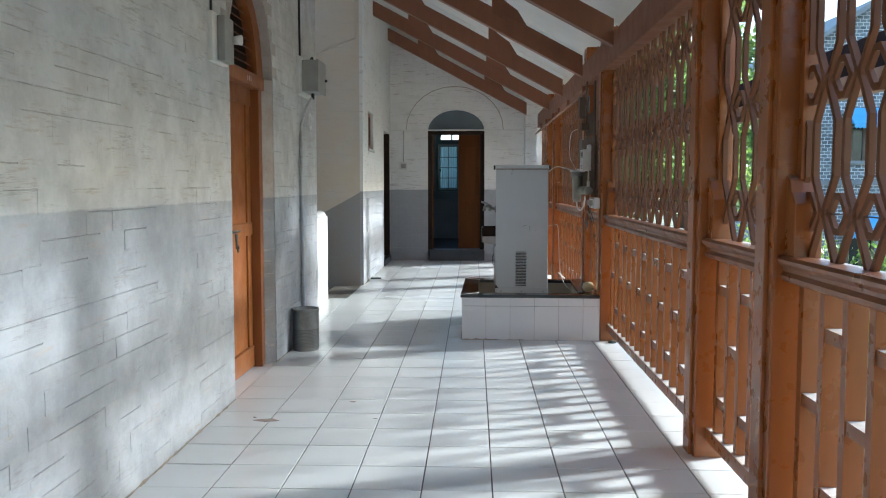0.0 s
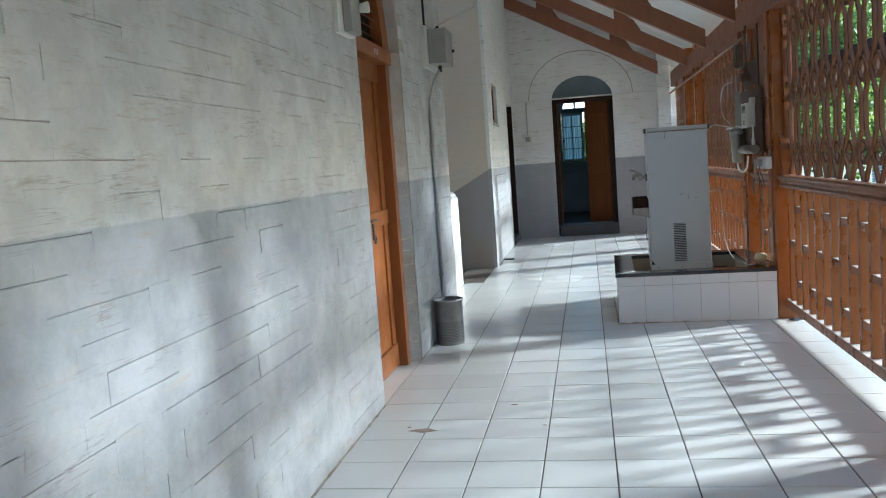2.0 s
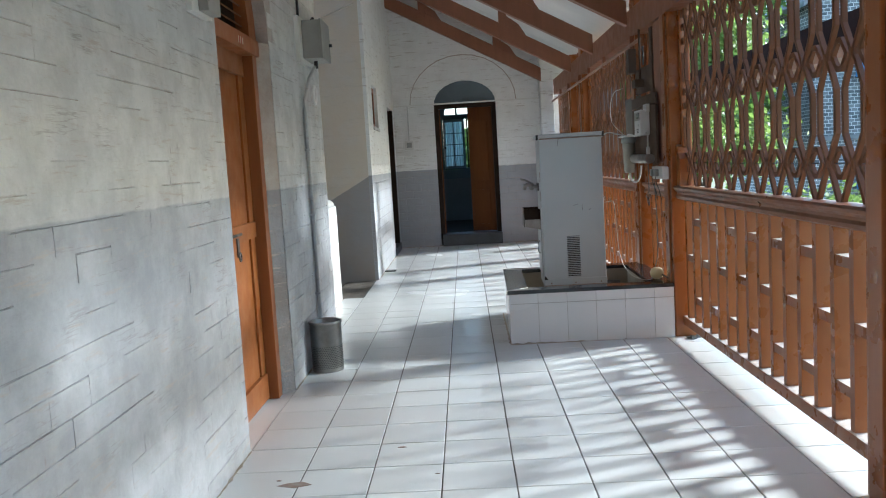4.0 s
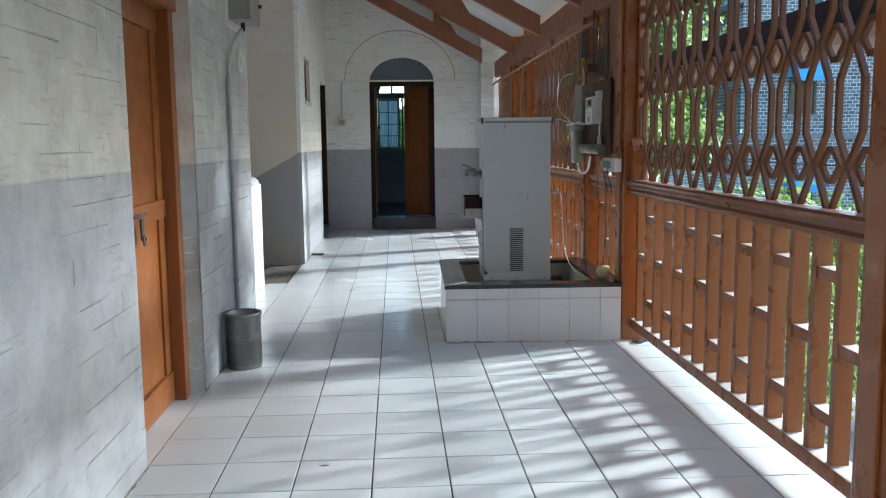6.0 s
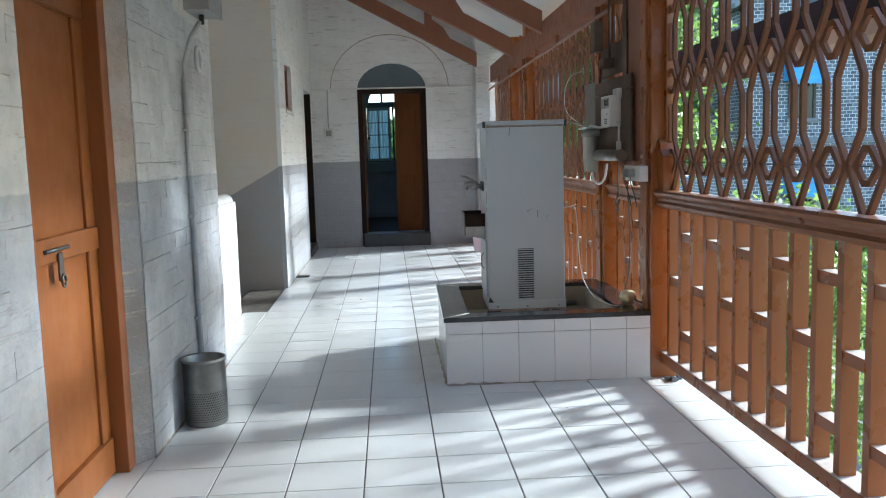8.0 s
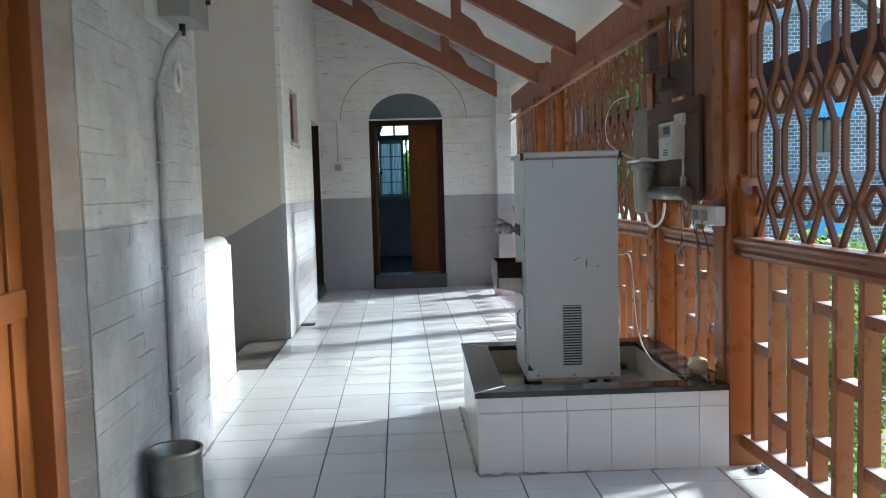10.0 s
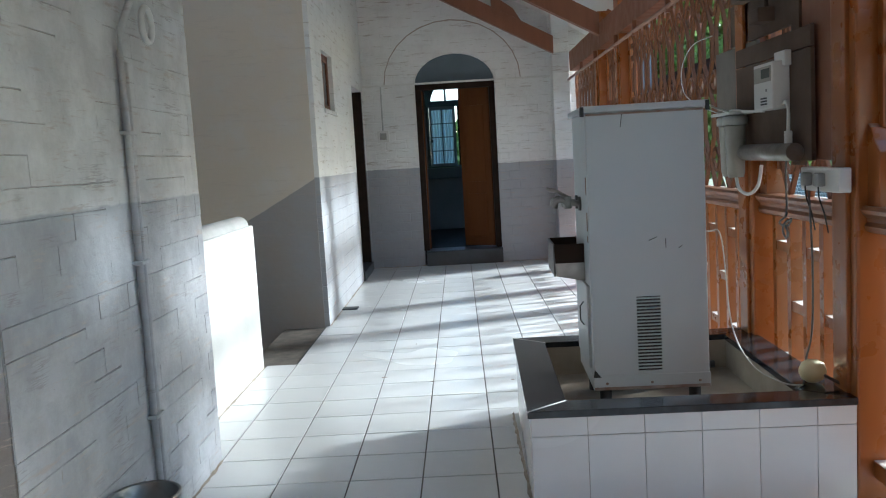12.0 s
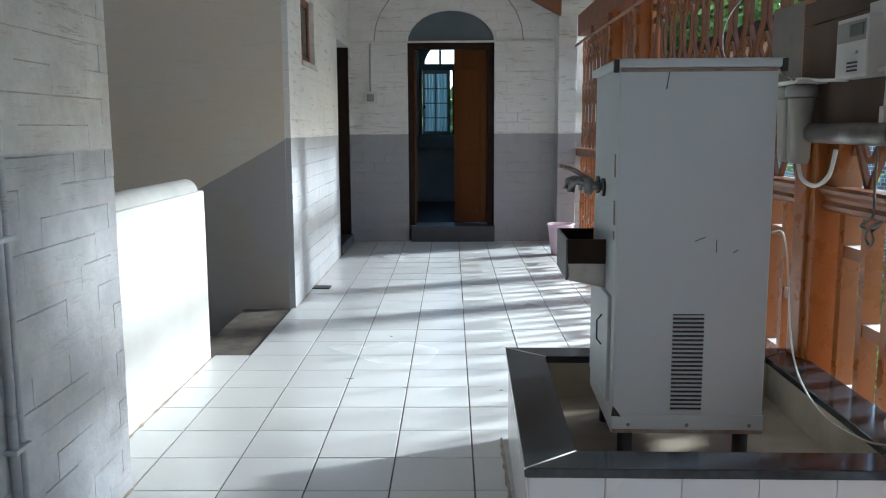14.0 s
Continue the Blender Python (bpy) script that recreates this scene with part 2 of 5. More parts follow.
M_BARK = simple("rough_bark", (0.085, 0.06, 0.042), (0.14, 0.105, 0.075), 7, 0.9, 0.7, 30)
M_AWNING = simple("light_blue_awning_cloth", (0.14, 0.40, 0.68), (0.11, 0.33, 0.60), 1.5, 0.7)
M_TIN = simple("dark_weathered_fascia", (0.028, 0.02, 0.016), (0.018, 0.013, 0.011), 5, 0.8, spec=0.1)
M_GUTTER = simple("beige_gutter_paint", (0.36, 0.31, 0.25), (0.28, 0.24, 0.19), 4, 0.6)
M_DARKGLASS = simple("dark_window_glass", (0.02, 0.024, 0.028), (0.012, 0.015, 0.018), 3, 0.12, 0.02)
M_TRIM = simple("grey_stone_trim", (0.24, 0.24, 0.245), (0.18, 0.18, 0.185), 3, 0.8)
M_TARP = simple("teal_tarpaulin", (0.05, 0.25, 0.26), (0.04, 0.19, 0.20), 3, 0.6)


def leaf_material(name, a, b):
    k = Nodes(name)
    geo = k.t.nodes.new("ShaderNodeNewGeometry")
    color = k.ramp(geo.outputs["Random Per Island"], a, b, 0.0, 1.0)
    m = k.done(color, 0.5, None, 0.0, 0.4)
    k.b.inputs["Transmission Weight"].default_value = 0.0
    tr = k.t.nodes.new("ShaderNodeBsdfTranslucent")
    k.link(color, tr.inputs["Color"])
    add = k.t.nodes.new("ShaderNodeMixShader")
    add.inputs[0].default_value = 0.45
    k.link(k.b.outputs[0], add.inputs[1])
    k.link(tr.outputs[0], add.inputs[2])
    k.link(add.outputs[0], k.t.nodes["Material Output"].inputs["Surface"])
    return m


M_CURTAIN = leaf_material("pale_curtain_cloth", (0.62, 0.74, 0.78), (0.62, 0.74, 0.78))
M_LEAF = leaf_material("green_leaves", (0.07, 0.13, 0.025), (0.16, 0.24, 0.05))
M_LEAF_LIGHT = leaf_material("yellow_green_leaves", (0.11, 0.18, 0.04), (0.22, 0.29, 0.08))


def stone_material(name):
    k = Nodes(name)
    ax = k.axes()
    c = k.t.nodes.new("ShaderNodeCombineXYZ")
    k.link(k.math("ADD", ax[0], k.math("MULTIPLY", ax[1], 1.0)), c.inputs[0])
    k.link(k.math("ADD", ax[2], k.math("MULTIPLY", k.noise(2, 2), 0.06)), c.inputs[1])
    b = k.n("ShaderNodeTexBrick", Scale=1.0, Mortar_Size=0.011, Brick_Width=0.235, Row_Height=0.13, Mortar_Smooth=0.3, Bias=0.0)
    b.inputs["Color1"].default_value = (0.105, 0.11, 0.12, 1)
    b.inputs["Color2"].default_value = (0.245, 0.245, 0.25, 1)
    b.inputs["Mortar"].default_value = (0.72, 0.71, 0.70, 1)
    k.link(c.outputs[0], b.inputs["Vector"])
    color = k.mix(1.0, b.outputs["Color"], k.grey(k.noise(1.2, 6), 0.75, 1.2), "MULTIPLY")
    h = k.math("SUBTRACT", 1.0, b.outputs["Fac"])
    return k.done(color, 0.85, k.bump(h, 0.6, 0.03))


M_STONE = stone_material("grey_ashlar_stone")


# ---- mesh helpers ----
def box(bm, x0, x1, y0, y1, z0, z1, m=None):
    """A box between two corners; returns its vertices."""
    vs = [bm.verts.new((x, y, z)) for x in (x0, x1) for y in (y0, y1) for z in (z0, z1)]
    for q in ((0, 1, 3, 2), (4, 6, 7, 5), (0, 4, 5, 1), (2, 3, 7, 6), (0, 2, 6, 4), (1, 5, 7, 3)):
        bm.faces.new([vs[i] for i in q])
    if m is not None:
        bmesh.ops.transform(bm, matrix=m, verts=vs)
    return vs


def boxes(*list_of_boxes, bevel=0.0, m=None):
    bm = bmesh.new()
    for b in list_of_boxes:
        box(bm, *b)
    if bevel:
        bmesh.ops.bevel(bm, geom=bm.edges[:], offset=bevel, segments=2, affect="EDGES", profile=0.6)
    if m is not None:
        bmesh.ops.transform(bm, matrix=m, verts=bm.verts)
    return bm


def prism(outline, axis, a, b, bevel=0.0):
    """An outline in the two other axes, made solid along axis from a to b."""
    bm = bmesh.new()

    def at(p, v):
        return {"x": (v, p[0], p[1]), "y": (p[0], v, p[1]), "z": (p[0], p[1], v)}[axis]

    lo, hi = [bm.verts.new(at(p, a)) for p in outline], [bm.verts.new(at(p, b)) for p in outline]
    n = len(outline)
    bm.faces.new(lo)
    bm.faces.new(hi[::-1])
    for i in range(n):
        bm.faces.new((lo[i], hi[i], hi[(i + 1) % n], lo[(i + 1) % n]))
    bmesh.ops.recalc_face_normals(bm, faces=bm.faces)
    if bevel:
        bmesh.ops.bevel(bm, geom=bm.edges[:], offset=bevel, segments=2, affect="EDGES", profile=0.6)
    return bm


def tube(points, r, sides=10, closed=False, bm=None, taper=None):
    """A round bar along a line of points."""
    bm = bm or bmesh.new()
    pts = [Vector(p) for p in points]
    rings, n = [], len(pts)
    up = Vector((0.13, 0.21, 0.97))
    for i, p in enumerate(pts):
        d = (pts[(i + 1) % n] - pts[i - 1]) if closed or 0 < i < n - 1 else (pts[1] - pts[0] if i == 0 else pts[-1] - pts[-2])
        d.normalize()
        side = d.cross(up)
        if side.length < 0.05:
            side = d.cross(Vector((1, 0, 0)))
        side.normalize()
        other = side.cross(d)
        rr = r if taper is None else r + (taper - r) * i / (n - 1)
        rings.append([bm.verts.new(p + rr * (math.cos(a) * side + math.sin(a) * other)) for a in (2 * math.pi * k / sides for k in range(sides))])
    for i in range(n if closed else n - 1):
        a, b = rings[i], rings[(i + 1) % n]
        for k in range(sides):
            f = bm.faces.new((a[k], a[(k + 1) % sides], b[(k + 1) % sides], b[k]))
            f.smooth = True
    if not closed:
        bm.faces.new(rings[0][::-1])
        bm.faces.new(rings[-1])
    return bm


def lathe(profile, sides=32, center=(0, 0, 0), smooth=True, bm=None):
    """A profile of (radius, height) turned about the upright axis."""
    bm = bm or bmesh.new()
    cx, cy, cz = center
    rings = [[bm.verts.new((cx + r * math.cos(a), cy + r * math.sin(a), cz + z)) for a in (2 * math.pi * k / sides for k in range(sides))] for r, z in profile]
    for a, b in zip(rings, rings[1:]):
        for k in range(sides):
            f = bm.faces.new((a[k], a[(k + 1) % sides], b[(k + 1) % sides], b[k]))
            f.smooth = smooth
    return bm


def spline(points, steps=8):
    """A smooth line through the points."""
    pts = [Vector(p) for p in points]
    out = []
    for i in range(len(pts) - 1):
        p0, p1, p2, p3 = pts[max(i - 1, 0)], pts[i], pts[i + 1], pts[min(i + 2, len(pts) - 1)]
        for s in range(steps):
            t = s / steps
            out.append(0.5 * (2 * p1 + (p2 - p0) * t + (2 * p0 - 5 * p1 + 4 * p2 - p3) * t * t + (3 * p1 - p0 - 3 * p2 + p3) * t ** 3))
    return out + [pts[-1]]


def mesh_of(name, bm, material, recalc=True):
    if recalc:
        bmesh.ops.recalc_face_normals(bm, faces=bm.faces)
    me = bpy.data.meshes.new(name)
    bm.to_mesh(me)
    bm.free()
    me.materials.append(material)
    return me


def part(name, bm, material, parent=None, label=""):
    """One mesh object, under a thing or a part when a parent is given."""
    ob = new(name, bm if isinstance(bm, bpy.types.Mesh) else mesh_of(name, bm, material))
    if parent is not None:
        ob.parent = parent
        ob.matrix_parent_inverse = parent.matrix_basis.inverted()
        if parent.parent is not None:
            ob.matrix_parent_inverse = Matrix()
    if label:
        ob["label"] = label
    return ob


def thing(name, at, label, category, group="", kind=""):
    """An empty at the thing's base that holds its parts."""
    ob = new(name)
    ob.empty_display_size = 0.1
    ob.matrix_basis = Matrix.Translation(at)
    return tagged(ob, label, category, group, kind)


def structure(name, bm, material, label):
    return tagged(part(name, bm, material), label, name.split("_")[0], kind="structure")

# ---- the veranda: floor, walls, roof ----
LEFT, BACK, FAR = -1.53, -3.8, 14.54
SEAM_X, SEAM_Y, PITCH = 0.012, 4.43, 0.305
structure("floor", boxes((-1.87, 1.32, BACK, FAR, -0.30, -0.006)), M_GROUT, "veranda slab with dark grout between white tiles")


def arch(c, half, spring, rise, n=14):
    """The upper line of an arched opening, from its left to its right side."""
    return [(c - half * math.cos(math.pi * k / n), spring + rise * math.sin(math.pi * k / n)) for k in range(n + 1)]


def roof_z(x):
    return 2.93 - 0.537 * (x - 0.78)


DOOR_A, DOOR_B = (0.84, 1.94), (5.02, 6.12)
TOP = 4.4
outline = [(BACK, -0.3), (DOOR_A[0], -0.3)] + arch(sum(DOOR_A) / 2, 0.55, 2.05, 0.62) + [(DOOR_A[1], -0.3), (DOOR_B[0], -0.3)]
outline += arch(sum(DOOR_B) / 2, 0.55, 2.05, 0.62) + [(DOOR_B[1], -0.3), (7.80, -0.3), (7.80, TOP), (BACK, TOP)]
wall_left = structure("wall_left", prism(outline, "x", LEFT - 0.34, LEFT), M_JOINT, "thick whitewashed brick wall with a grey dado")
win = (11.44, 12.06, 1.79, 2.30)
dark = (13.44, 14.46, 0.0, 2.16)
wm = (win[0] + win[1]) / 2
outline = [(10.90, -0.3), (wm, -0.3), (wm, win[2]), (win[0], win[2]), (win[0], win[3]), (wm, win[3]), (wm, TOP), (10.90, TOP)]
structure("wall_left_end", prism(outline, "x", LEFT - 0.36, LEFT + 0.03), M_WALL_Y, "whitewashed brick wall with a grey dado past the stairs")
outline = [(wm, -0.3), (dark[0], -0.3), (dark[0], dark[3]), (dark[1], dark[3]), (dark[1], -0.3), (FAR, -0.3), (FAR, TOP), (wm, TOP), (wm, win[3]), (win[1], win[3]), (win[1], win[2]), (wm, win[2])]
structure("wall_left_end_2", prism(outline, "x", LEFT - 0.36, LEFT + 0.03), M_WALL_Y, "whitewashed brick wall with a grey dado past the stairs")
far_hole = arch(-0.375, 0.485, 2.215, 0.36)
outline = [(-4.6, -0.3), (-0.86, -0.3)] + far_hole + [(0.11, -0.3), (1.30, -0.3), (1.30, TOP), (-4.6, TOP)]
structure("wall_far", prism(outline, "y", FAR, FAR + 0.34), M_WALL_X, "whitewashed brick end wall with an arched doorway")
structure("wall_far_pier", boxes((0.785, 0.985, FAR - 0.30, FAR + 0.01, -0.3, 3.4), (0.98, 1.16, FAR - 0.06, FAR + 0.01, -0.3, 3.4), bevel=0.008), M_WALL_Y, "whitewashed brick pier at the end wall")
# unseen end wall, added to keep daylight out from behind the camera
structure("wall_back", boxes((-1.9, 1.30, BACK - 0.3, BACK, -0.3, TOP)), M_WALL_X, "plain unseen wall added to cut light from behind")
# stairwell beside the veranda
structure("wall_stair", boxes((-4.6, LEFT - 0.01, 10.89, 11.2, -3.9, TOP)), M_STAIR, "cream plaster stair wall with a sloping dark dado")
structure("wall_stair_back", boxes((-4.9, -4.6, 7.4, 11.2, -3.9, TOP)), M_STAIR, "cream plaster wall at the back of the stairwell")
structure("wall_stair_near", boxes((-4.6, LEFT - 0.34, 7.4, 7.75, -3.9, TOP)), M_STAIR, "cream plaster wall beside the stairwell")
structure("wall_stair_under", boxes((-1.85, LEFT - 0.02, 9.58, 10.89, -3.9, -0.3)), M_STAIR, "plain wall under the stair head")

# unseen slab added to hold back skylight; the far side stays open
structure("ceiling_stair", boxes((-3.6, LEFT - 0.37, 7.4, 11.2, TOP - 0.02, TOP + 0.1)), M_ROOF, "white part ceiling added to limit stairwell skylight")

parapet = thing("parapet", (-1.79, 8.7, 0), "low white plastered stair parapet with a rounded coping", "parapet", kind="structure")
part("body", boxes((-1.86, -1.735, 7.70, 9.56, -0.3, 0.950), bevel=0.010), M_PARAPET, parapet)
cap = prism(arch(-1.796, 0.066, 0.953, 0.066, 10), "y", 7.75, 9.43, 0.004)
part("coping", cap, M_COPING, parapet, "rounded coping with shade in its paint")

stairs = thing("staircase", (-2.2, 10.2, 0), "tan stone stairs going down from the veranda", "stairs", kind="structure")
part("landing", boxes((-1.90, LEFT - 0.002, 9.57, 10.889, -0.22, -0.03), bevel=0.006), M_TAN, stairs)
for k in range(9):
    x1, z1 = -1.905 - 0.28 * k, -0.03 - 0.172 * (k + 1)
    part("step", boxes((x1 - 0.30, x1, 9.57, 10.889, z1 - 0.2, z1), bevel=0.006), M_TAN, stairs)
part("nosing", boxes((LEFT - 0.012, LEFT + 0.012, 9.57, 10.88, -0.05, -0.004)), M_BLACK, stairs, "dark edge strip")

# roof sheets as joined slabs, with a lap every 0.95 m
roof = bmesh.new()
y = BACK
while y < FAR:
    lift = 0.006 * (int(round((y - BACK) / 0.95)) % 2)
    q = [(x, yy, roof_z(x) + lift + dz) for dz in (0, 0.03) for x, yy in ((-1.9, y), (1.42, y), (1.42, min(y + 0.98, FAR)), (-1.9, min(y + 0.98, FAR)))]
    v = [roof.verts.new(p) for p in q]
    for f in ((0, 1, 2, 3), (7, 6, 5, 4), (0, 4, 5, 1), (1, 5, 6, 2), (2, 6, 7, 3), (3, 7, 4, 0)):
        roof.faces.new([v[i] for i in f])
    y += 0.95
structure("ceiling", roof, M_ROOF, "sloping white-painted roof sheets over the veranda")


def truss(y):
    t = thing("roof_truss", (0, y, 2.4), "brown painted timber roof truss under white sheets", "roof truss", "roof trusses", "structure")

    def zb(x):
        return 2.47 - 0.537 * (x - 0.777)

    end = 0.985 if y < 13.6 else 0.80
    part("lower_chord", prism([(LEFT - 0.05, zb(LEFT - 0.05)), (end, zb(end)), (end, zb(end) + 0.20), (LEFT - 0.05, zb(LEFT - 0.05) + 0.20)], "y", y - 0.05, y + 0.05, 0.006), M_BEAM, t)
    for x in (0.15, -0.95):
        z = zb(x)
        part("strut", prism([(x - 0.05, z + 0.16), (x + 0.05, z + 0.10), (x + 0.05, roof_z(x + 0.05) - 0.003), (x - 0.05, roof_z(x - 0.05) - 0.003)], "y", y - 0.055, y + 0.055, 0.004), M_BEAM, t)
        part("gusset", prism([(x + 0.04, z + 0.17), (x + 0.30, zb(x + 0.30) + 0.19), (x + 0.20, zb(x + 0.2) + 0.30), (x + 0.05, zb(x + 0.05) + 0.33)], "y", y - 0.042, y + 0.042, 0.003), M_BEAM, t)
    return t


for y in (1.02, 2.87, 4.72, 6.57, 8.42, 10.28, 12.13, 14.22):
    truss(y)
structure("trim_wall_plate", boxes((0.985, 1.16, BACK, FAR - 0.31, 2.245, 2.47), bevel=0.008), M_BEAM, "brown timber wall plate carrying the roof")

# outer eave: tails, fascia and gutter
eave = thing("eave", (2.2, 5, 2.0), "weathered dark eave fascia with a beige gutter", "eave", kind="structure")
part("fascia", boxes((2.16, 2.20, BACK, 16.5, 1.93, 2.15), bevel=0.004), M_TIN, eave)
part("gutter", prism([(2.06, 1.93), (2.20, 1.93), (2.19, 1.85), (2.13, 1.81), (2.07, 1.85)], "y", BACK, 16.5), M_GUTTER, eave, "beige painted gutter")
for y, xe in ((0.10, 2.17), (3.10, 1.55), (4.10, 1.55), (7.15, 1.55), (8.20, 1.70), (11.30, 1.70), (12.30, 1.70), (16.2, 2.17)):
    ze = 2.50 - 0.45 * (xe - 1.10)
    part("rafter_tail", prism([(1.10, 2.50), (xe, ze), (xe, ze + 0.08), (1.10, 2.62)], "y", y - 0.035, y + 0.035, 0.004), M_BEAM, eave)

# ---- timber screen along the open side ----
SX, SD = 1.088, 0.010
POSTS = [-2.85, -1.0, 0.0, 3.0, 4.0, 7.05, 8.10, 11.20, 12.25]
PW = 0.20


def post(y):
    p = thing("post", (1.08, y + PW / 2, 0), "orange-brown painted timber veranda post", "post", "screen posts", "structure")
    part("shaft", boxes((0.99, 1.145, y, y + PW, -0.006, 2.60), bevel=0.010), M_SCREEN, p)
    part("inner_fillet", boxes((0.975, 0.995, y + 0.045, y + PW - 0.045, 0.0, 2.24), bevel=0.006), M_SCREEN, p)
    for s, yy in ((-1, y), (1, y + PW)):
        out = [(yy - s * 0.01, 1.055), (yy + s * 0.085, 1.055), (yy + s * 0.085, 1.245), (yy + s * 0.075, 1.255), (yy + s * 0.045, 1.285), (yy + s * 0.025, 1.33), (yy - s * 0.01, 1.35)]
        part("bracket", prism(out, "x", 1.03, 1.125, 0.005), M_SCREEN, p)
        part("side_batten", boxes((1.065, 1.12, min(yy, yy + s * 0.035), max(yy, yy + s * 0.035), 1.33, 2.245), bevel=0.004), M_SCREEN, p)
    return p


for y in POSTS:
    post(y)

JUNCTIONS, HALF = (1.219, 1.650, 2.081), 0.082


def slat_mesh(side):
    """One zigzag slat: it meets its twin at each junction and parts from it between."""
    line = [(side * 0.10, 1.062)]
    for z in JUNCTIONS:
        line += [(side * 0.013, z - 0.014), (side * 0.013, z + 0.014), (side * HALF, z + 0.120), (side * HALF, z + 0.300)]
    line = [p for p in line if p[1] < 2.24] + [(side * HALF, 2.25)]
    w = 0.0108
    left, right = [], []
    for i, (y, z) in enumerate(line):
        a, b = Vector(line[max(i - 1, 0)]), Vector(line[min(i + 1, len(line) - 1)])
        d = (b - a).normalized()
        k = w / max(0.75, abs(d.y) ** 0.5)
        left.append((y - k, z))
        right.append((y + k, z))
    bm = bmesh.new()
    rows = [[bm.verts.new((x, p[0], p[1])) for p, x in ((l, -SD), (r, -SD), (r, SD), (l, SD))] for l, r in zip(left, right)]
    for a, b in zip(rows, rows[1:]):
        for k in range(4):
            bm.faces.new((a[k], a[(k + 1) % 4], b[(k + 1) % 4], b[k]))
    bm.faces.new(rows[0])
    bm.faces.new(rows[-1][::-1])
    return mesh_of("slat", bm, M_LATTICE)


def ring_mesh():
    out = [(-0.080, 0), (-0.020, 0.068), (0.020, 0.068), (0.080, 0), (0.020, -0.068), (-0.020, -0.068)]
    inn = [(y * 0.64, z * 0.66) for y, z in out]
    bm = bmesh.new()
    v = [[bm.verts.new((x, y, z)) for y, z in ring] for x in (-SD * 0.8, SD * 0.8) for ring in (out, inn)]
    for i in range(6):
        j = (i + 1) % 6
        bm.faces.new((v[0][i], v[0][j], v[1][j], v[1][i]))
        bm.faces.new((v[2][i], v[3][i], v[3][j], v[2][j]))
        bm.faces.new((v[0][i], v[2][i], v[2][j], v[0][j]))
        bm.faces.new((v[1][i], v[1][j], v[3][j], v[3][i]))
    return mesh_of("ring", bm, M_LATTICE)


SLATS = {s: slat_mesh(s) for s in (-1, 1)}
RING = ring_mesh()
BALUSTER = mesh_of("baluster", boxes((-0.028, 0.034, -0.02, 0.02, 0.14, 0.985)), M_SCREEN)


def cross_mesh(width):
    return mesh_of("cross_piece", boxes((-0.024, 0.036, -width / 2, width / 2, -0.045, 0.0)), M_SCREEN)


def rail_profile(y0, y1):
    out = [(1.135, 0.975), (1.135, 1.045), (1.090, 1.062), (1.012, 1.062), (1.004, 1.050), (1.009, 1.036), (1.025, 1.020), (1.028, 1.006), (1.018, 0.992), (1.022, 0.976), (1.045, 0.965)]
    return prism(out, "y", y0, y1)


def place(name, mesh, parent, m):
    ob = new(name, mesh)
    ob.parent = parent
    ob.matrix_parent_inverse = parent.matrix_basis.inverted()
    ob.matrix_basis = m
    return ob


def screen(y0, y1):
    wide = y1 - y0
    s = thing("timber_screen", (SX, (y0 + y1) / 2, 0.085), "orange-brown timber screen with hexagon lattice above a slatted balustrade", "screen", "veranda screens")
    part("handrail", rail_profile(y0, y1), M_RAIL, s)
    part("ledge", boxes((1.104, 1.134, y0, y1, 1.044, 1.058)), M_SCREEN, s, "pale-topped ledge behind the handrail")
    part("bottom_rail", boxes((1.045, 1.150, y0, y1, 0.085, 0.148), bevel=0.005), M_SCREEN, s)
    part("wire", tube([(SX, y0, 1.217), (SX, y1, 1.217)], 0.0025, 6), M_STEEL_DARK, s, "thin steel wire")
    n = max(1, round(wide / 0.2345))
    step = wide / n
    late = -0.067 if wide > 2 else 0.0
    for i in range(n + 1 if late else n):
        yc = y0 + step * (i + 0.5) + late
        for side in (-1, 1):
            place("slat", SLATS[side], s, pose(SX, yc, 0))
        if i or late:
            for z in JUNCTIONS:
                place("ring", RING, s, pose(SX, yc - step / 2, z) @ Matrix.Diagonal((1, step / 0.2345, 1, 1)))
    n = max(2, round(wide / 0.1755))
    step = wide / n
    cross = cross_mesh(step - 0.04)
    for i in range(n):
        yc = y0 + step * (i + 0.5)
        place("baluster", BALUSTER, s, pose(SX, yc, 0))
        if i < n - 1:
            for z, odd in ((0.848, 1), (0.593, 0), (0.322, 1)):
                if i % 2 == odd:
                    place("cross_piece", cross, s, pose(SX, yc + step / 2, z))
    return s


for a, b in zip(POSTS, POSTS[1:]):
    screen(a + PW, b)
screen(POSTS[-1] + PW, FAR - 0.07)

# ---- doors and windows of the left wall ----


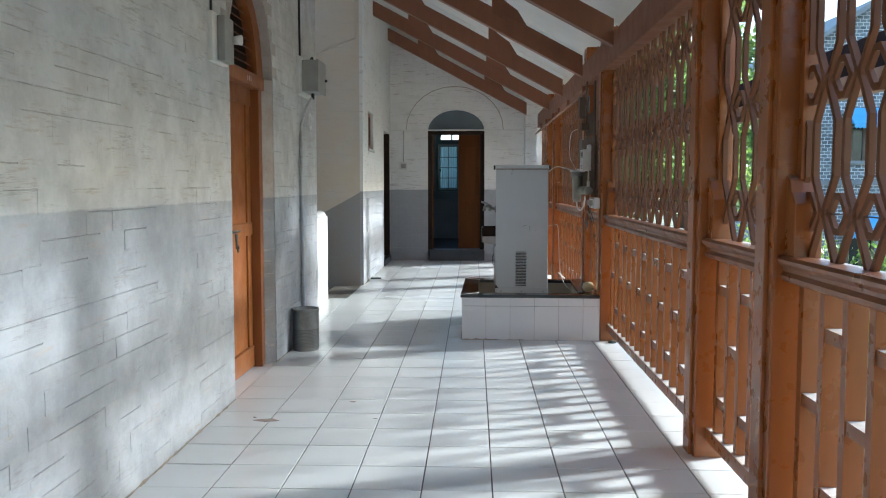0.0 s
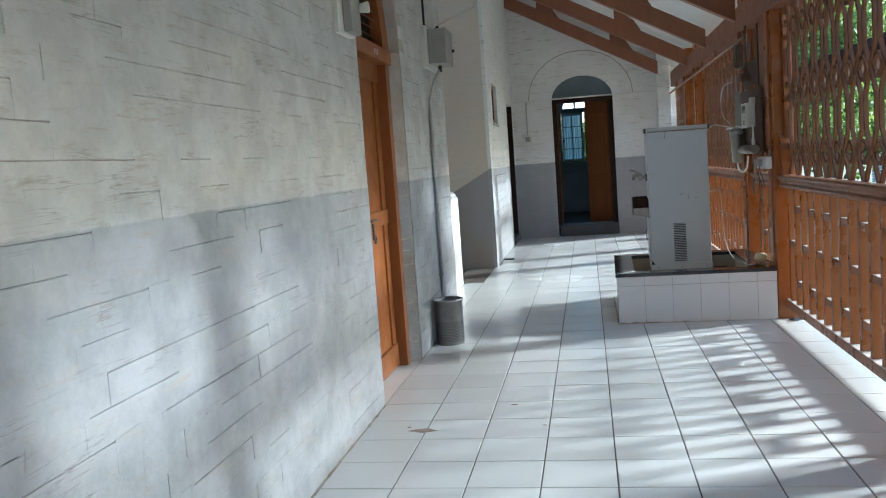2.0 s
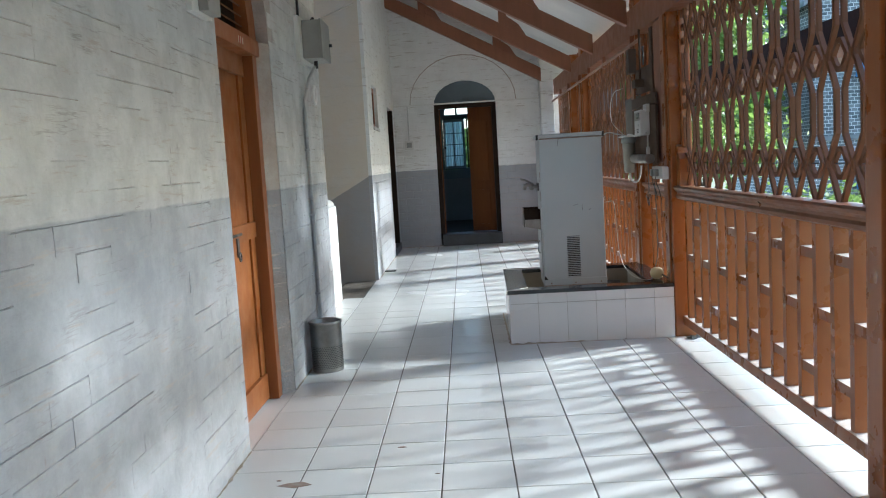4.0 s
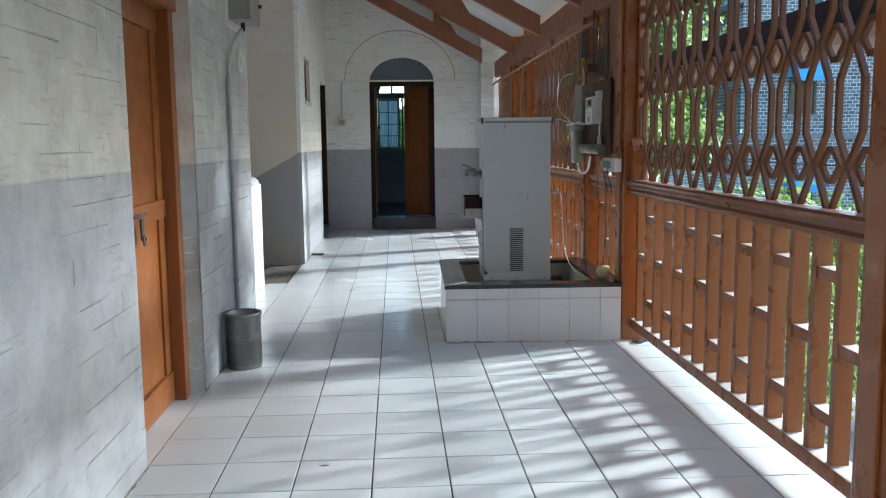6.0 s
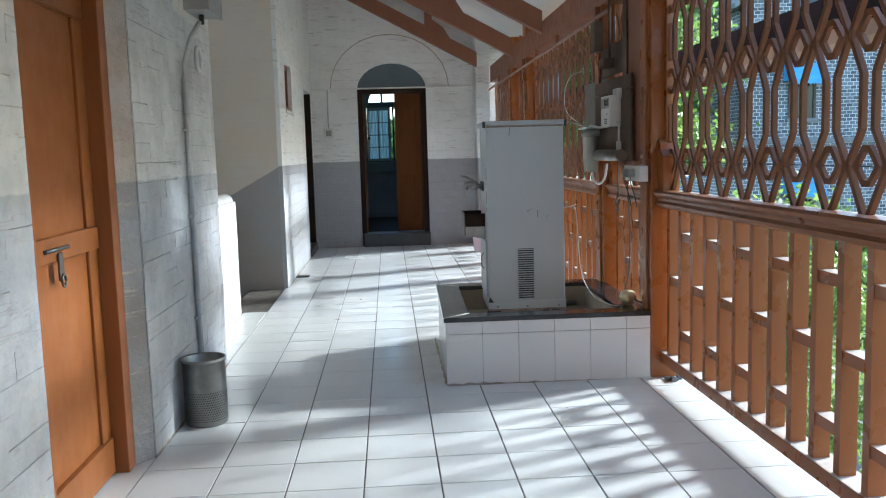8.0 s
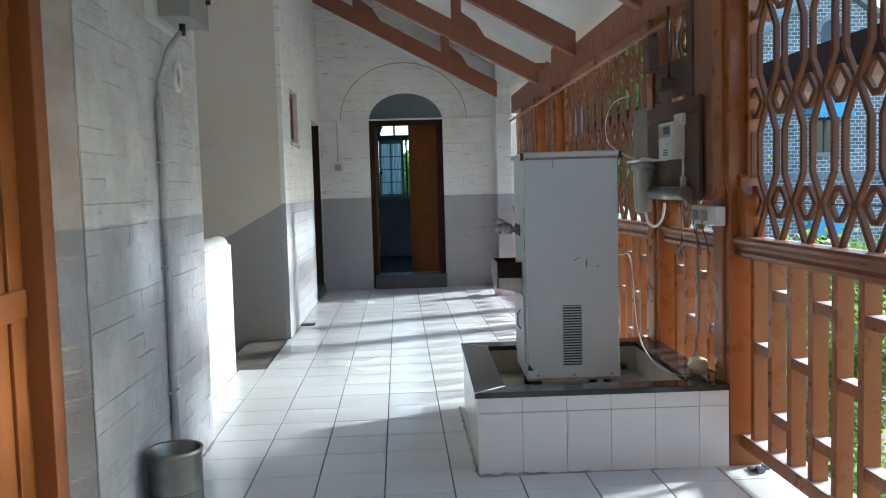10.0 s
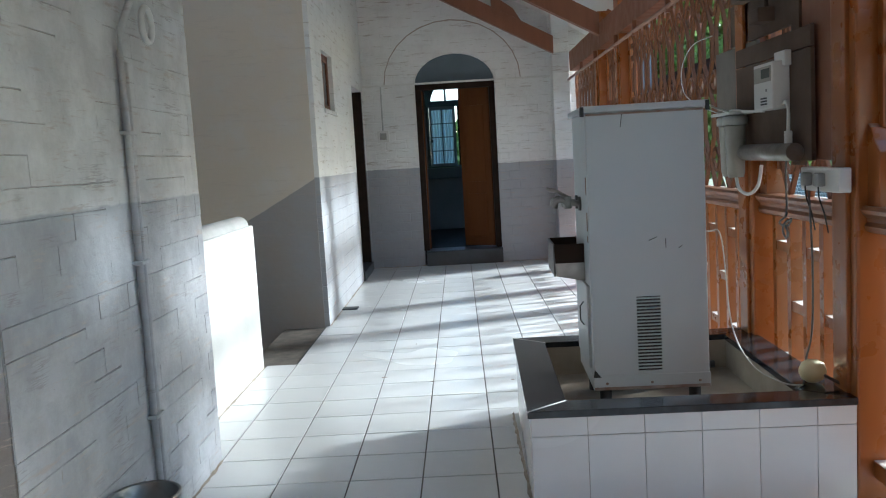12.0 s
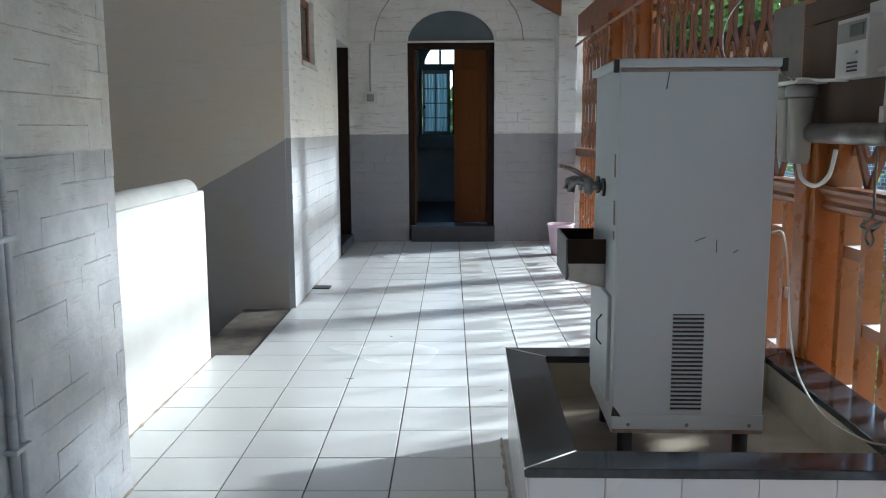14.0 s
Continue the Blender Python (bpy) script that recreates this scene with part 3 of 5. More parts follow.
def arched_door(y0, y1, name):
    """A boarded door in a brown frame with a slatted arched light above; hasp and bolt on the leaf."""
    c = (y0 + y1) / 2
    d = thing(name, (LEFT - 0.15, c, 0), "orange varnished wooden door in a brown frame with an arched fanlight", "door", kind="structure")
    x0, x1 = LEFT - 0.17, LEFT - 0.06
    part("jamb", boxes((x0, x1, y0, y0 + 0.09, 0, 2.05), bevel=0.004), M_FRAME, d)
    part("jamb", boxes((x0, x1, y1 - 0.09, y1, 0, 2.05), bevel=0.004), M_FRAME, d)
    part("transom", boxes((x0, x1 + 0.02, y0 - 0.005, y1 + 0.005, 1.975, 2.065), bevel=0.005), M_FRAME, d)
    outer, inner = arch(c, 0.545, 2.06, 0.615), arch(c, 0.385, 2.06, 0.50)
    part("arch_frame", prism(outer + inner[::-1], "x", x0, x1 - 0.01), M_FRAME, d)
    fan = part("fanlight", prism(inner, "x", x0 + 0.01, x0 + 0.03), M_DARKWOOD, d)
    for k in range(9):
        z = 2.09 + 0.055 * k
        h = 0.385 * math.sqrt(max(0.02, 1 - ((z - 2.06) / 0.50) ** 2)) - 0.012
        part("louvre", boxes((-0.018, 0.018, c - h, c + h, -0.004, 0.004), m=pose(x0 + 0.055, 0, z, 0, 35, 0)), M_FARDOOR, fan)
    lx0, lx1 = x0 + 0.005, x0 + 0.045
    leaf = part("leaf", boxes((lx0, lx1 - 0.012, y0 + 0.09, y1 - 0.09, 0.012, 1.975)), M_DOOR, d)
    for a, b in ((y0 + 0.09, y0 + 0.19), (y1 - 0.19, y1 - 0.09)):
        part("stile", boxes((lx0, lx1, a, b, 0.012, 1.975), bevel=0.004), M_DOOR, leaf)
    for z0, z1 in ((0.012, 0.16), (0.955, 1.045), (1.86, 1.975)):
        part("rail", boxes((lx1 - 0.012, lx1 + 0.012, y0 + 0.10, y1 - 0.10, z0, z1), bevel=0.004), M_DOOR, leaf)
    hx = lx1 + 0.018
    hy = y0 + 0.40
    part("bolt", tube([(hx, hy - 0.13, 1.0), (hx, hy + 0.08, 1.0)], 0.008, 8), M_STEEL_DARK, leaf, "dull steel bolt")
    part("hasp", boxes((hx - 0.004, hx + 0.004, hy - 0.02, hy + 0.02, 0.885, 0.985), bevel=0.002), M_STEEL_DARK, leaf, "dull steel hasp")
    ring = [(hx + 0.008, hy + 0.018 * math.cos(a), 0.885 + 0.022 * math.sin(a)) for a in (k * math.pi / 6 for k in range(12))]
    part("padlock", tube(ring, 0.005, 6, True), M_STEEL_DARK, leaf, "hanging steel padlock shackle")
    for k in range(5):
        yy = c + 0.02 + 0.02 * k
        part("number_mark", boxes((x1 + 0.0205, x1 + 0.022, yy, yy + 0.011, 2.0, 2.035)), M_RED if k % 2 else M_PAPER, d, "unreadable number plate marks")
    return d


arched_door(DOOR_A[0] + 0.085, DOOR_A[1] - 0.085, "door_1")
arched_door(DOOR_B[0] + 0.085, DOOR_B[1] - 0.085, "door_2")
for (a, b) in (DOOR_A, DOOR_B):
    for s, y in ((1, a), (-1, b)):
        jam = prism([(LEFT - 0.30, y - s * 0.01), (LEFT - 0.003, y - s * 0.01), (LEFT - 0.003, y + s * 0.004), (LEFT - 0.06, y + s * 0.085), (LEFT - 0.30, y + s * 0.085)], "z", -0.003, 2.06)
        structure("trim_jamb", jam, M_JAMB, "rough bare plaster door jamb")

for (a, b) in (DOOR_A, DOOR_B):
    structure("trim_threshold", boxes((LEFT - 0.33, LEFT + 0.001, a + 0.004, b - 0.004, -0.0058, -0.001)), M_TILE, "white tile in the door recess")

w = thing("window_1", (LEFT - 0.1, 11.75, 1.79), "small window with a brown frame set deep in the wall", "window", kind="structure")
y0, y1, z0, z1 = win
part("window_sill", boxes((LEFT - 0.3, LEFT + 0.045, y0 - 0.02, y1 + 0.02, z0 - 0.03, z0 + 0.008), bevel=0.006), M_WALL, w)
for b in ((y0, y0 + 0.06, z0, z1), (y1 - 0.06, y1, z0, z1), (y0, y1, z0, z0 + 0.06), (y0, y1, z1 - 0.06, z1)):
    part("window_frame", boxes((LEFT - 0.06, LEFT - 0.01, *b), bevel=0.003), M_BEAM, w)
part("pane", boxes((LEFT - 0.03, LEFT - 0.02, y0 + 0.05, y1 - 0.05, z0 + 0.05, z1 - 0.05)), M_DARKGLASS, w)
part("mullion", boxes((LEFT - 0.05, LEFT - 0.015, 11.73, 11.77, z0 + 0.05, z1 - 0.05)), M_BEAM, w)

d = thing("door_3", (LEFT - 0.1, 13.95, 0), "very dark wooden door standing in a deep opening", "door", kind="structure")
part("leaf", boxes((LEFT - 0.25, LEFT - 0.21, dark[0], dark[1], 0.10, dark[3])), M_DARKWOOD, d)
part("sill", boxes((LEFT - 0.34, LEFT + 0.045, dark[0] + 0.01, dark[1] + 0.0, -0.004, 0.10), bevel=0.006), M_SLATE, d, "blue-grey stone sill")
part("door_frame", boxes((LEFT - 0.33, LEFT + 0.02, dark[1] - 0.07, dark[1], 0.10, dark[3])), M_DARKWOOD, d)
part("notice", boxes((LEFT - 0.21, LEFT - 0.205, dark[0] + 0.55, dark[0] + 0.80, 1.50, 1.66)), M_PAPER, d, "small white paper notice")

# ---- far doorway and the room behind it ----
d = thing("door_4", (-0.375, FAR + 0.1, 0), "double wooden door, one orange leaf half open into a dim room", "door", kind="structure")
part("threshold", boxes((-0.83, 0.115, FAR - 0.06, FAR + 0.34, -0.004, 0.18), bevel=0.01), M_SLATE, d, "dark slate step")
part("jamb", boxes((-0.86, -0.79, FAR + 0.06, FAR + 0.16, 0.18, 2.215), bevel=0.004), M_DARKWOOD, d)
part("jamb", boxes((0.04, 0.11, FAR + 0.06, FAR + 0.16, 0.18, 2.215), bevel=0.004), M_DARKWOOD, d)
part("transom", boxes((-0.865, 0.115, FAR + 0.05, FAR + 0.16, 2.155, 2.225), bevel=0.004), M_DARKWOOD, d)
part("lunette", prism(arch(-0.375, 0.484, 2.222, 0.352), "y", FAR + 0.07, FAR + 0.11), M_LUNETTE, d, "blue-grey painted arch panel")
m = pose(0.04, FAR + 0.185, 0, 0, 0, -28)
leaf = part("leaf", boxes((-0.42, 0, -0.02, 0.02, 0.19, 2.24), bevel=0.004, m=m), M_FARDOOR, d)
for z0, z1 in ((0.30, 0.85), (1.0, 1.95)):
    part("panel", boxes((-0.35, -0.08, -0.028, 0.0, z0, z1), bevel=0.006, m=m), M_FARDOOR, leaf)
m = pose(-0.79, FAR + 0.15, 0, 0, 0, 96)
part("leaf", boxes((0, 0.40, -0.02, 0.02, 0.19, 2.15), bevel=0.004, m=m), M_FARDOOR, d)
structure("trim_line", boxes((-1.50, 0.80, FAR - 0.022, FAR + 0.002, 2.219, 2.241), bevel=0.004), M_PVC, "thin white conduit across the end wall")
structure("trim_arch", prism(arch(-0.40, 0.835, 2.24, 0.735) + arch(-0.40, 0.822, 2.24, 0.722)[::-1], "y", FAR - 0.004, FAR + 0.003), M_JAMB, "old arch line showing through the whitewash")
RY = 18.0
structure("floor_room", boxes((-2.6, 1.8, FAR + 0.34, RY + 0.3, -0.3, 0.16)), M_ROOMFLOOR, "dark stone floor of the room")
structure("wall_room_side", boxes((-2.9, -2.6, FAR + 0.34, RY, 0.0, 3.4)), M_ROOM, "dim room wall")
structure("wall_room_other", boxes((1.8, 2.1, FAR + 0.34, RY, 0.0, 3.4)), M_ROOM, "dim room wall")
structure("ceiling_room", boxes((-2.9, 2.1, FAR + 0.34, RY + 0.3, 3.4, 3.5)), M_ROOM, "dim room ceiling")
wy = (-0.87, 0.35)
wc = sum(wy) / 2
back = bmesh.new()
for b in ((-2.6, wy[0], 0.0, 3.4), (wy[1], 1.8, 0.0, 3.4), (wy[0], wy[1], 0.0, 1.09), (wy[0], wy[1], 2.75, 3.4)):
    box(back, b[0], b[1], RY, RY + 0.3, b[2], b[3])
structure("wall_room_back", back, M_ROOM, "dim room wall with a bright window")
structure("trim_room_ledge", boxes((-2.6, 1.8, RY - 0.12, RY, 0.99, 1.165), bevel=0.006), M_LUNETTE, "blue-grey painted ledge under the window")
w = thing("window_2", (wc, RY, 1.09), "grey-teal casement window with an arched light, half open onto trees", "window", kind="structure")
part("window_frame", boxes((wy[0], wy[0] + 0.05, RY + 0.08, RY + 0.16, 1.09, 2.75)), M_TEAL, w)
part("window_frame", boxes((wy[1] - 0.06, wy[1], RY + 0.08, RY + 0.16, 1.09, 2.75)), M_TEAL, w)
part("transom", boxes((wy[0], wy[1], RY + 0.06, RY + 0.16, 2.155, 2.25)), M_TEAL, w)
part("sill", boxes((wy[0], wy[1], RY - 0.02, RY + 0.16, 1.168, 1.19), bevel=0.004), M_TEAL, w)
part("mullion", boxes((-0.355, -0.325, RY + 0.08, RY + 0.14, 1.19, 2.155)), M_DARKWOOD, w)
for x in (-0.54, -0.28):
    part("mullion", boxes((x - 0.018, x + 0.018, RY + 0.08, RY + 0.14, 2.25, 2.75)), M_TEAL, w)
sash = part("sash", boxes((-0.815, -0.785, RY + 0.05, RY + 0.09, 1.19, 2.155), (-0.435, -0.39, RY + 0.05, RY + 0.09, 1.19, 2.155), (-0.785, -0.435, RY + 0.05, RY + 0.09, 1.19, 1.235), (-0.785, -0.435, RY + 0.05, RY + 0.09, 2.10, 2.155)), M_SASH, w, "grey-blue painted casement sash")
for z in (1.44, 1.66, 1.88):
    part("glazing_bar", boxes((-0.785, -0.435, RY + 0.06, RY + 0.08, z - 0.009, z + 0.009)), M_SASH, sash)
part("glazing_bar", boxes((-0.620, -0.602, RY + 0.061, RY + 0.081, 1.235, 2.10)), M_SASH, sash)
part("latch", boxes((-0.80, -0.77, RY + 0.035, RY + 0.052, 1.58, 1.63), bevel=0.003), M_BLACK, sash)
top = arch(wc, 0.52, 2.23, 0.40)
part("arch_board", prism([(wy[0], 2.23), (wy[0], 2.75), (wy[1], 2.75), (wy[1], 2.23)] + [p for p in top[::-1]], "y", RY + 0.09, RY + 0.13), M_TEAL, w)
cur = bmesh.new()
rows = []
for k in range(61):
    x = -0.81 + 0.40 * k / 60
    yy = RY + 0.13 + 0.016 * math.sin(k * 0.9) + 0.006 * math.sin(k * 2.3)
    rows.append([cur.verts.new((x, yy + dy, z)) for dy in (0, 0.004) for z in (1.20, 2.15)])
for a, b in zip(rows, rows[1:]):
    for q in ((0, 1), (2, 3)):
        f = cur.faces.new((a[q[0]], a[q[1]], b[q[1]], b[q[0]]))
        f.smooth = True
tagged(part("curtain", cur, M_CURTAIN), "pale blue-white curtain drawn across half the window", "curtain")

# ---- tiled water-cooler plinth ----
BX0, BX1, BY0, BY1, BZ = -0.17, 0.985, 7.055, 8.29, 0.384
base = thing("tiled_plinth", ((BX0 + BX1) / 2, 7.7, 0), "white tiled basin with a black granite rim", "plinth")
for b in ((BX0 + 0.008, BX1, BY0 + 0.008, BY0 + 0.11), (BX0 + 0.008, BX1, BY1 - 0.12, BY1 - 0.008), (BX0 + 0.008, BX0 + 0.12, BY0 + 0.11, BY1 - 0.12), (BX1 - 0.14, BX1, BY0 + 0.11, BY1 - 0.12)):
    part("basin_wall", boxes((*b, 0, BZ - 0.025)), M_CEMENT, base, "stained cement basin side")
part("basin_floor", boxes((BX0 + 0.12, BX1 - 0.14, BY0 + 0.11, BY1 - 0.12, 0, 0.22)), M_CEMENT, base, "stained cement basin floor")
gi = (BX0 + 0.14, BX1 - 0.15, BY0 + 0.115, BY1 - 0.13)
go = (BX0 - 0.012, BX1 + 0.0, BY0 - 0.012, BY1 + 0.008)
for quad in (((go[0], go[2]), (go[1], go[2]), (gi[1], gi[2]), (gi[0], gi[2])), ((go[0], go[3]), (gi[0], gi[3]), (gi[1], gi[3]), (go[1], go[3])),
             ((go[0], go[2]), (gi[0], gi[2]), (gi[0], gi[3]), (go[0], go[3])), ((go[1], go[2]), (go[1], go[3]), (gi[1], gi[3]), (gi[1], gi[2]))):
    cx, cy = sum(p[0] for p in quad) / 4, sum(p[1] for p in quad) / 4
    q = [(cx + (x - cx) * 0.997, cy + (y - cy) * 0.997) for x, y in quad]
    part("rim_slab", prism(q, "z", BZ - 0.025, BZ + 0.002, 0.003), M_GRANITE, base)
for a, b in (((go[0], go[2]), (gi[0], gi[2])), ((go[0], go[3]), (gi[0], gi[3]))):
    part("mitre_joint", tube([(*a, BZ + 0.001), (*b, BZ + 0.001)], 0.003, 6), M_PAPER, base, "pale mitre joint")
TW = 0.2035


def wall_tile(w, h):
    return mesh_of("tile", boxes((0.0012, w - 0.0012, 0, 0.008, 0.0012, h - 0.0012)), M_TILE_WALL)


x = BX0
while x < BX1 - 0.01:
    for z, h in ((0.0, 0.287), (0.288, 0.072)):
        place("tile", wall_tile(min(TW, BX1 - x), h), base, pose(x, BY0, z))
    x += TW
x = BY0 + 0.008
while x < BY1 - 0.02:
    wdt = min(TW, BY1 - x)
    for z, h in ((0.0, 0.287), (0.288, 0.072)):
        place("tile", wall_tile(wdt, h), base, pose(BX0 + 0.008, x, z, 0, 0, 90))
    x += TW

base.matrix_basis = pose(0.4225, 7.7, 0, 0, 0, -1.3)

# ---- water cooler ----
CX0, CX1, CY0, CY1, CZ0, CZ1 = 0.125, 0.585, 7.44, 7.94, 0.345, 1.452
cooler = thing("water_cooler", ((CX0 + CX1) / 2, (CY0 + CY1) / 2, 0.22), "tall grey steel water cooler, dented, standing in a tiled basin", "water cooler")
body = boxes((CX0, CX1, CY0, CY1, CZ0, CZ1), bevel=0.006)
part("body", body, M_COOLER, cooler)
part("lid", boxes((CX0 - 0.016, CX1 + 0.016, CY0 - 0.018, CY1 + 0.016, CZ1, CZ1 + 0.026), bevel=0.007), M_COOLER, cooler)
for x in (CX0 - 0.012, CX1 + 0.010):
    part("lid_corner", boxes((x - 0.008, x + 0.008, CY0 - 0.022, CY0 - 0.004, CZ1 - 0.014, CZ1 + 0.024), bevel=0.003), M_BLACK, cooler, "black plastic lid corner")
part("lid_seam", boxes((CX0 + 0.004, CX1 - 0.004, CY0 - 0.0035, CY0, CZ1 - 0.012, CZ1 - 0.004)), M_RUST, cooler, "rust-stained seam under the lid")
part("base_flange", boxes((CX0 - 0.003, CX1 + 0.003, CY0 - 0.004, CY1 + 0.003, CZ0 - 0.004, CZ0 + 0.055), bevel=0.003), M_COOLER, cooler)
part("rust_edge", boxes((CX0, CX1, CY0 - 0.0055, CY0 - 0.0035, CZ0 - 0.004, CZ0 + 0.008)), M_RUST, cooler, "rusted lower edge")
for x in (CX0 + 0.05, (CX0 + CX1) / 2, CX1 - 0.04):
    part("rivet", lathe([(0.0, 0.004), (0.004, 0.003), (0.006, 0.0)], 10), M_RUST, cooler).matrix_basis = pose(x, CY0 - 0.004, CZ0 + 0.022, 90)
vent = part("vent", boxes((0.303, 0.397, CY0 - 0.001, CY0 + 0.004, 0.410, 0.717)), M_BLACK, cooler, "dark louvred vent")
for k in range(23):
    z = 0.414 + 0.0135 * k
    part("slat", boxes((0.303, 0.397, -0.004, 0.002, -0.0021, 0.0021), m=pose(0, CY0 - 0.001, z, 30)), M_COOLER, vent)
for x, y in ((CX0 + 0.05, CY0 + 0.05), (CX1 - 0.05, CY0 + 0.05), (CX0 + 0.05, CY1 - 0.05), (CX1 - 0.05, CY1 - 0.05)):
    part("foot", tube([(x, y, 0.215), (x, y, CZ0)], 0.024, 12), M_BLACK, cooler)
# tap side faces the walkway
tray = part("drip_tray", boxes((CX0 - 0.125, CX0 + 0.01, 7.645, 7.945, 0.845, 0.851)), M_STEEL_DARK, cooler, "steel drip tray")
for y in (7.636, 7.946):
    part("tray_side", prism([(CX0 - 0.128, 0.92), (CX0, 0.92), (CX0, 0.84), (CX0 - 0.122, 0.84)], "y", y, y + 0.008), M_DARKWOOD, tray, "dark tray side")
    part("tray_cheek", prism([(CX0 - 0.122, 0.84), (CX0, 0.84), (CX0, 0.765), (CX0 - 0.02, 0.768), (CX0 - 0.118, 0.79)], "y", y, y + 0.006), M_BIN, tray)
part("tray_front", boxes((CX0 - 0.130, CX0 - 0.122, 7.636, 7.954, 0.785, 0.92), bevel=0.002), M_STEEL_DARK, tray)
part("tray_bottom", prism([(CX0 - 0.12, 0.785), (CX0, 0.76), (CX0, 0.77), (CX0 - 0.12, 0.795)], "y", 7.64, 7.95), M_BIN, tray)
for z0, z1 in ((0.985, 1.06), (1.13, 1.20), (0.94, 0.965)):
    part("peeled_patch", boxes((CX0 - 0.0015, CX0 + 0.001, CY0 + 0.03, CY0 + 0.055, z0, z1)), M_RUST, cooler, "peeled rusty paint patch")
part("access_panel", boxes((CX0 - 0.012, CX0 + 0.002, 7.50, 7.90, 0.42, 0.76), bevel=0.004), M_COOLER, cooler)
part("panel_handle", tube([(CX0 - 0.015, 7.60, 0.68), (CX0 - 0.03, 7.60, 0.66), (CX0 - 0.03, 7.60, 0.60), (CX0 - 0.015, 7.60, 0.58)], 0.003, 6), M_BLACK, cooler)
for y in (7.70, 7.83):
    tap = part("tap", tube([(CX0, y, 1.085), (CX0 - 0.035, y, 1.088), (CX0 - 0.085, y, 1.105), (CX0 - 0.105, y, 1.100), (CX0 - 0.110, y, 1.070)], 0.013, 10), M_BIN, cooler, "chrome push tap")
    part("body", lathe([(0.0, -0.03), (0.017, -0.028), (0.019, 0.0), (0.016, 0.022), (0.0, 0.025)], 14, (CX0 - 0.055, y, 1.095)), M_BIN, tap)
    part("lever", tube([(CX0 - 0.055, y, 1.115), (CX0 - 0.10, y, 1.142), (CX0 - 0.135, y, 1.150)], 0.0075, 8), M_BIN, tap)
    part("collar", lathe([(0.0, 0), (0.030, 0), (0.030, 0.010), (0.0, 0.010)], 16), M_STEEL_DARK, tap).matrix_basis = pose(CX0, y, 1.085, 0, -90, 0)
for p, q in (((0.27, 1.445), (0.262, 1.39)), ((0.36, 0.94), (0.392, 0.953)), ((0.425, 0.905), (0.425, 0.945)), ((0.475, 0.905), (0.49, 0.915))):
    part("scratch", tube([(p[0], CY0 - 0.0005, p[1]), (q[0], CY0 - 0.0005, q[1])], 0.0014, 5), M_INK, cooler, "dark scratch in the paint")
part("chipped_corner", prism([(CX0 - 0.003, CZ0 + 0.05), (CX0 + 0.028, CZ0 + 0.048), (CX0 + 0.012, CZ0 + 0.070), (CX0 + 0.002, CZ0 + 0.082)], "y", CY0 - 0.006, CY0 - 0.003), M_BLACK, cooler, "torn dark corner")

cooler.matrix_basis = pose((CX0 + CX1) / 2 + 0.006, (CY0 + CY1) / 2, 0.22, 0, 0, -2.0)

hose = spline([(CX1, 7.64, 0.93), (0.65, 7.62, 0.945), (0.685, 7.58, 0.915), (0.695, 7.50, 0.57), (0.735, 7.38, 0.43), (0.80, 7.24, 0.394), (0.86, 7.20, 0.392)], 8)
tagged(part("drain_hose", tube(hose, 0.0028, 8), M_HOSE), "thin pale plastic hose drooping from the cooler", "hose")
tagged(part("floor_stain", prism([(-1.30, 4.56), (-1.22, 4.53), (-1.15, 4.56), (-1.20, 4.60), (-1.26, 4.585)], "z", 0.0, 0.0012), M_RUST), "brown scuff mark on the white tiles", "stain")
fl = thing("float_ball", (0.915, 7.25, 0.39), "cream plastic float ball lying on the granite rim", "float")
part("ball", lathe([(0.0, -0.044), (0.022, -0.041), (0.040, -0.030), (0.049, -0.007), (0.049, 0.007), (0.040, 0.030), (0.022, 0.041), (0.0, 0.044)], 20, (0.915, 7.25, 0.431)), M_CREAM, fl)
part("stem", tube([(0.915, 7.25, 0.44), (0.955, 7.20, 0.415), (0.985, 7.15, 0.40)], 0.006, 8), M_STEEL_DARK, fl)
tagged(part("power_cable", tube(spline([(0.925, 7.29, 1.11), (0.94, 7.30, 0.84), (0.94, 7.31, 0.58), (0.915, 7.31, 0.46), (0.88, 7.24, 0.395), (0.82, 7.17, 0.39)], 8), 0.0042, 6), M_STEEL_DARK), "thin dark power cable hanging from a socket", "cable")
tagged(part("drain_pipe_stub", tube([(0.66, 8.12, 0.25), (0.80, 8.12, 0.25)], 0.018, 10), M_STEEL_DARK), "short dark drain pipe in the basin", "pipe")

# ---- electrical board on the screen ----
bx = 0.97
board = thing("electrical_board", (bx, 7.85, 1.25), "dark plywood board with a meter hung on the timber screen", "electrical board")
part("panel", boxes((bx, bx + 0.018, 7.37, 8.23, 1.22, 1.648), bevel=0.003), M_BOARD, board)
part("upper_panel", boxes((bx, bx + 0.016, 7.37, 8.23, 1.653, 1.735), bevel=0.003), M_BOARD, board)
part("backing", boxes((bx + 0.018, bx + 0.036, 8.0, 8.60, 1.40, 1.76), bevel=0.003), M_CARD, board, "grey weathered backing sheet")
part("upper_backing", boxes((bx + 0.020, bx + 0.040, 7.60, 8.36, 1.765, 1.96), bevel=0.003), M_BOARD, board)
part("batten", boxes((bx + 0.018, bx + 0.045, 7.52, 7.60, 1.20, 2.22), bevel=0.003), M_BOARD, board)
part("side_board", boxes((1.0, 1.03, 7.255, 7.53, 1.22, 2.24), bevel=0.003), M_BEAM, board)
met = part("meter", boxes((bx - 0.072, bx, 7.57, 7.785, 1.432, 1.622), bevel=0.007), M_PVC, board, "white electric meter")
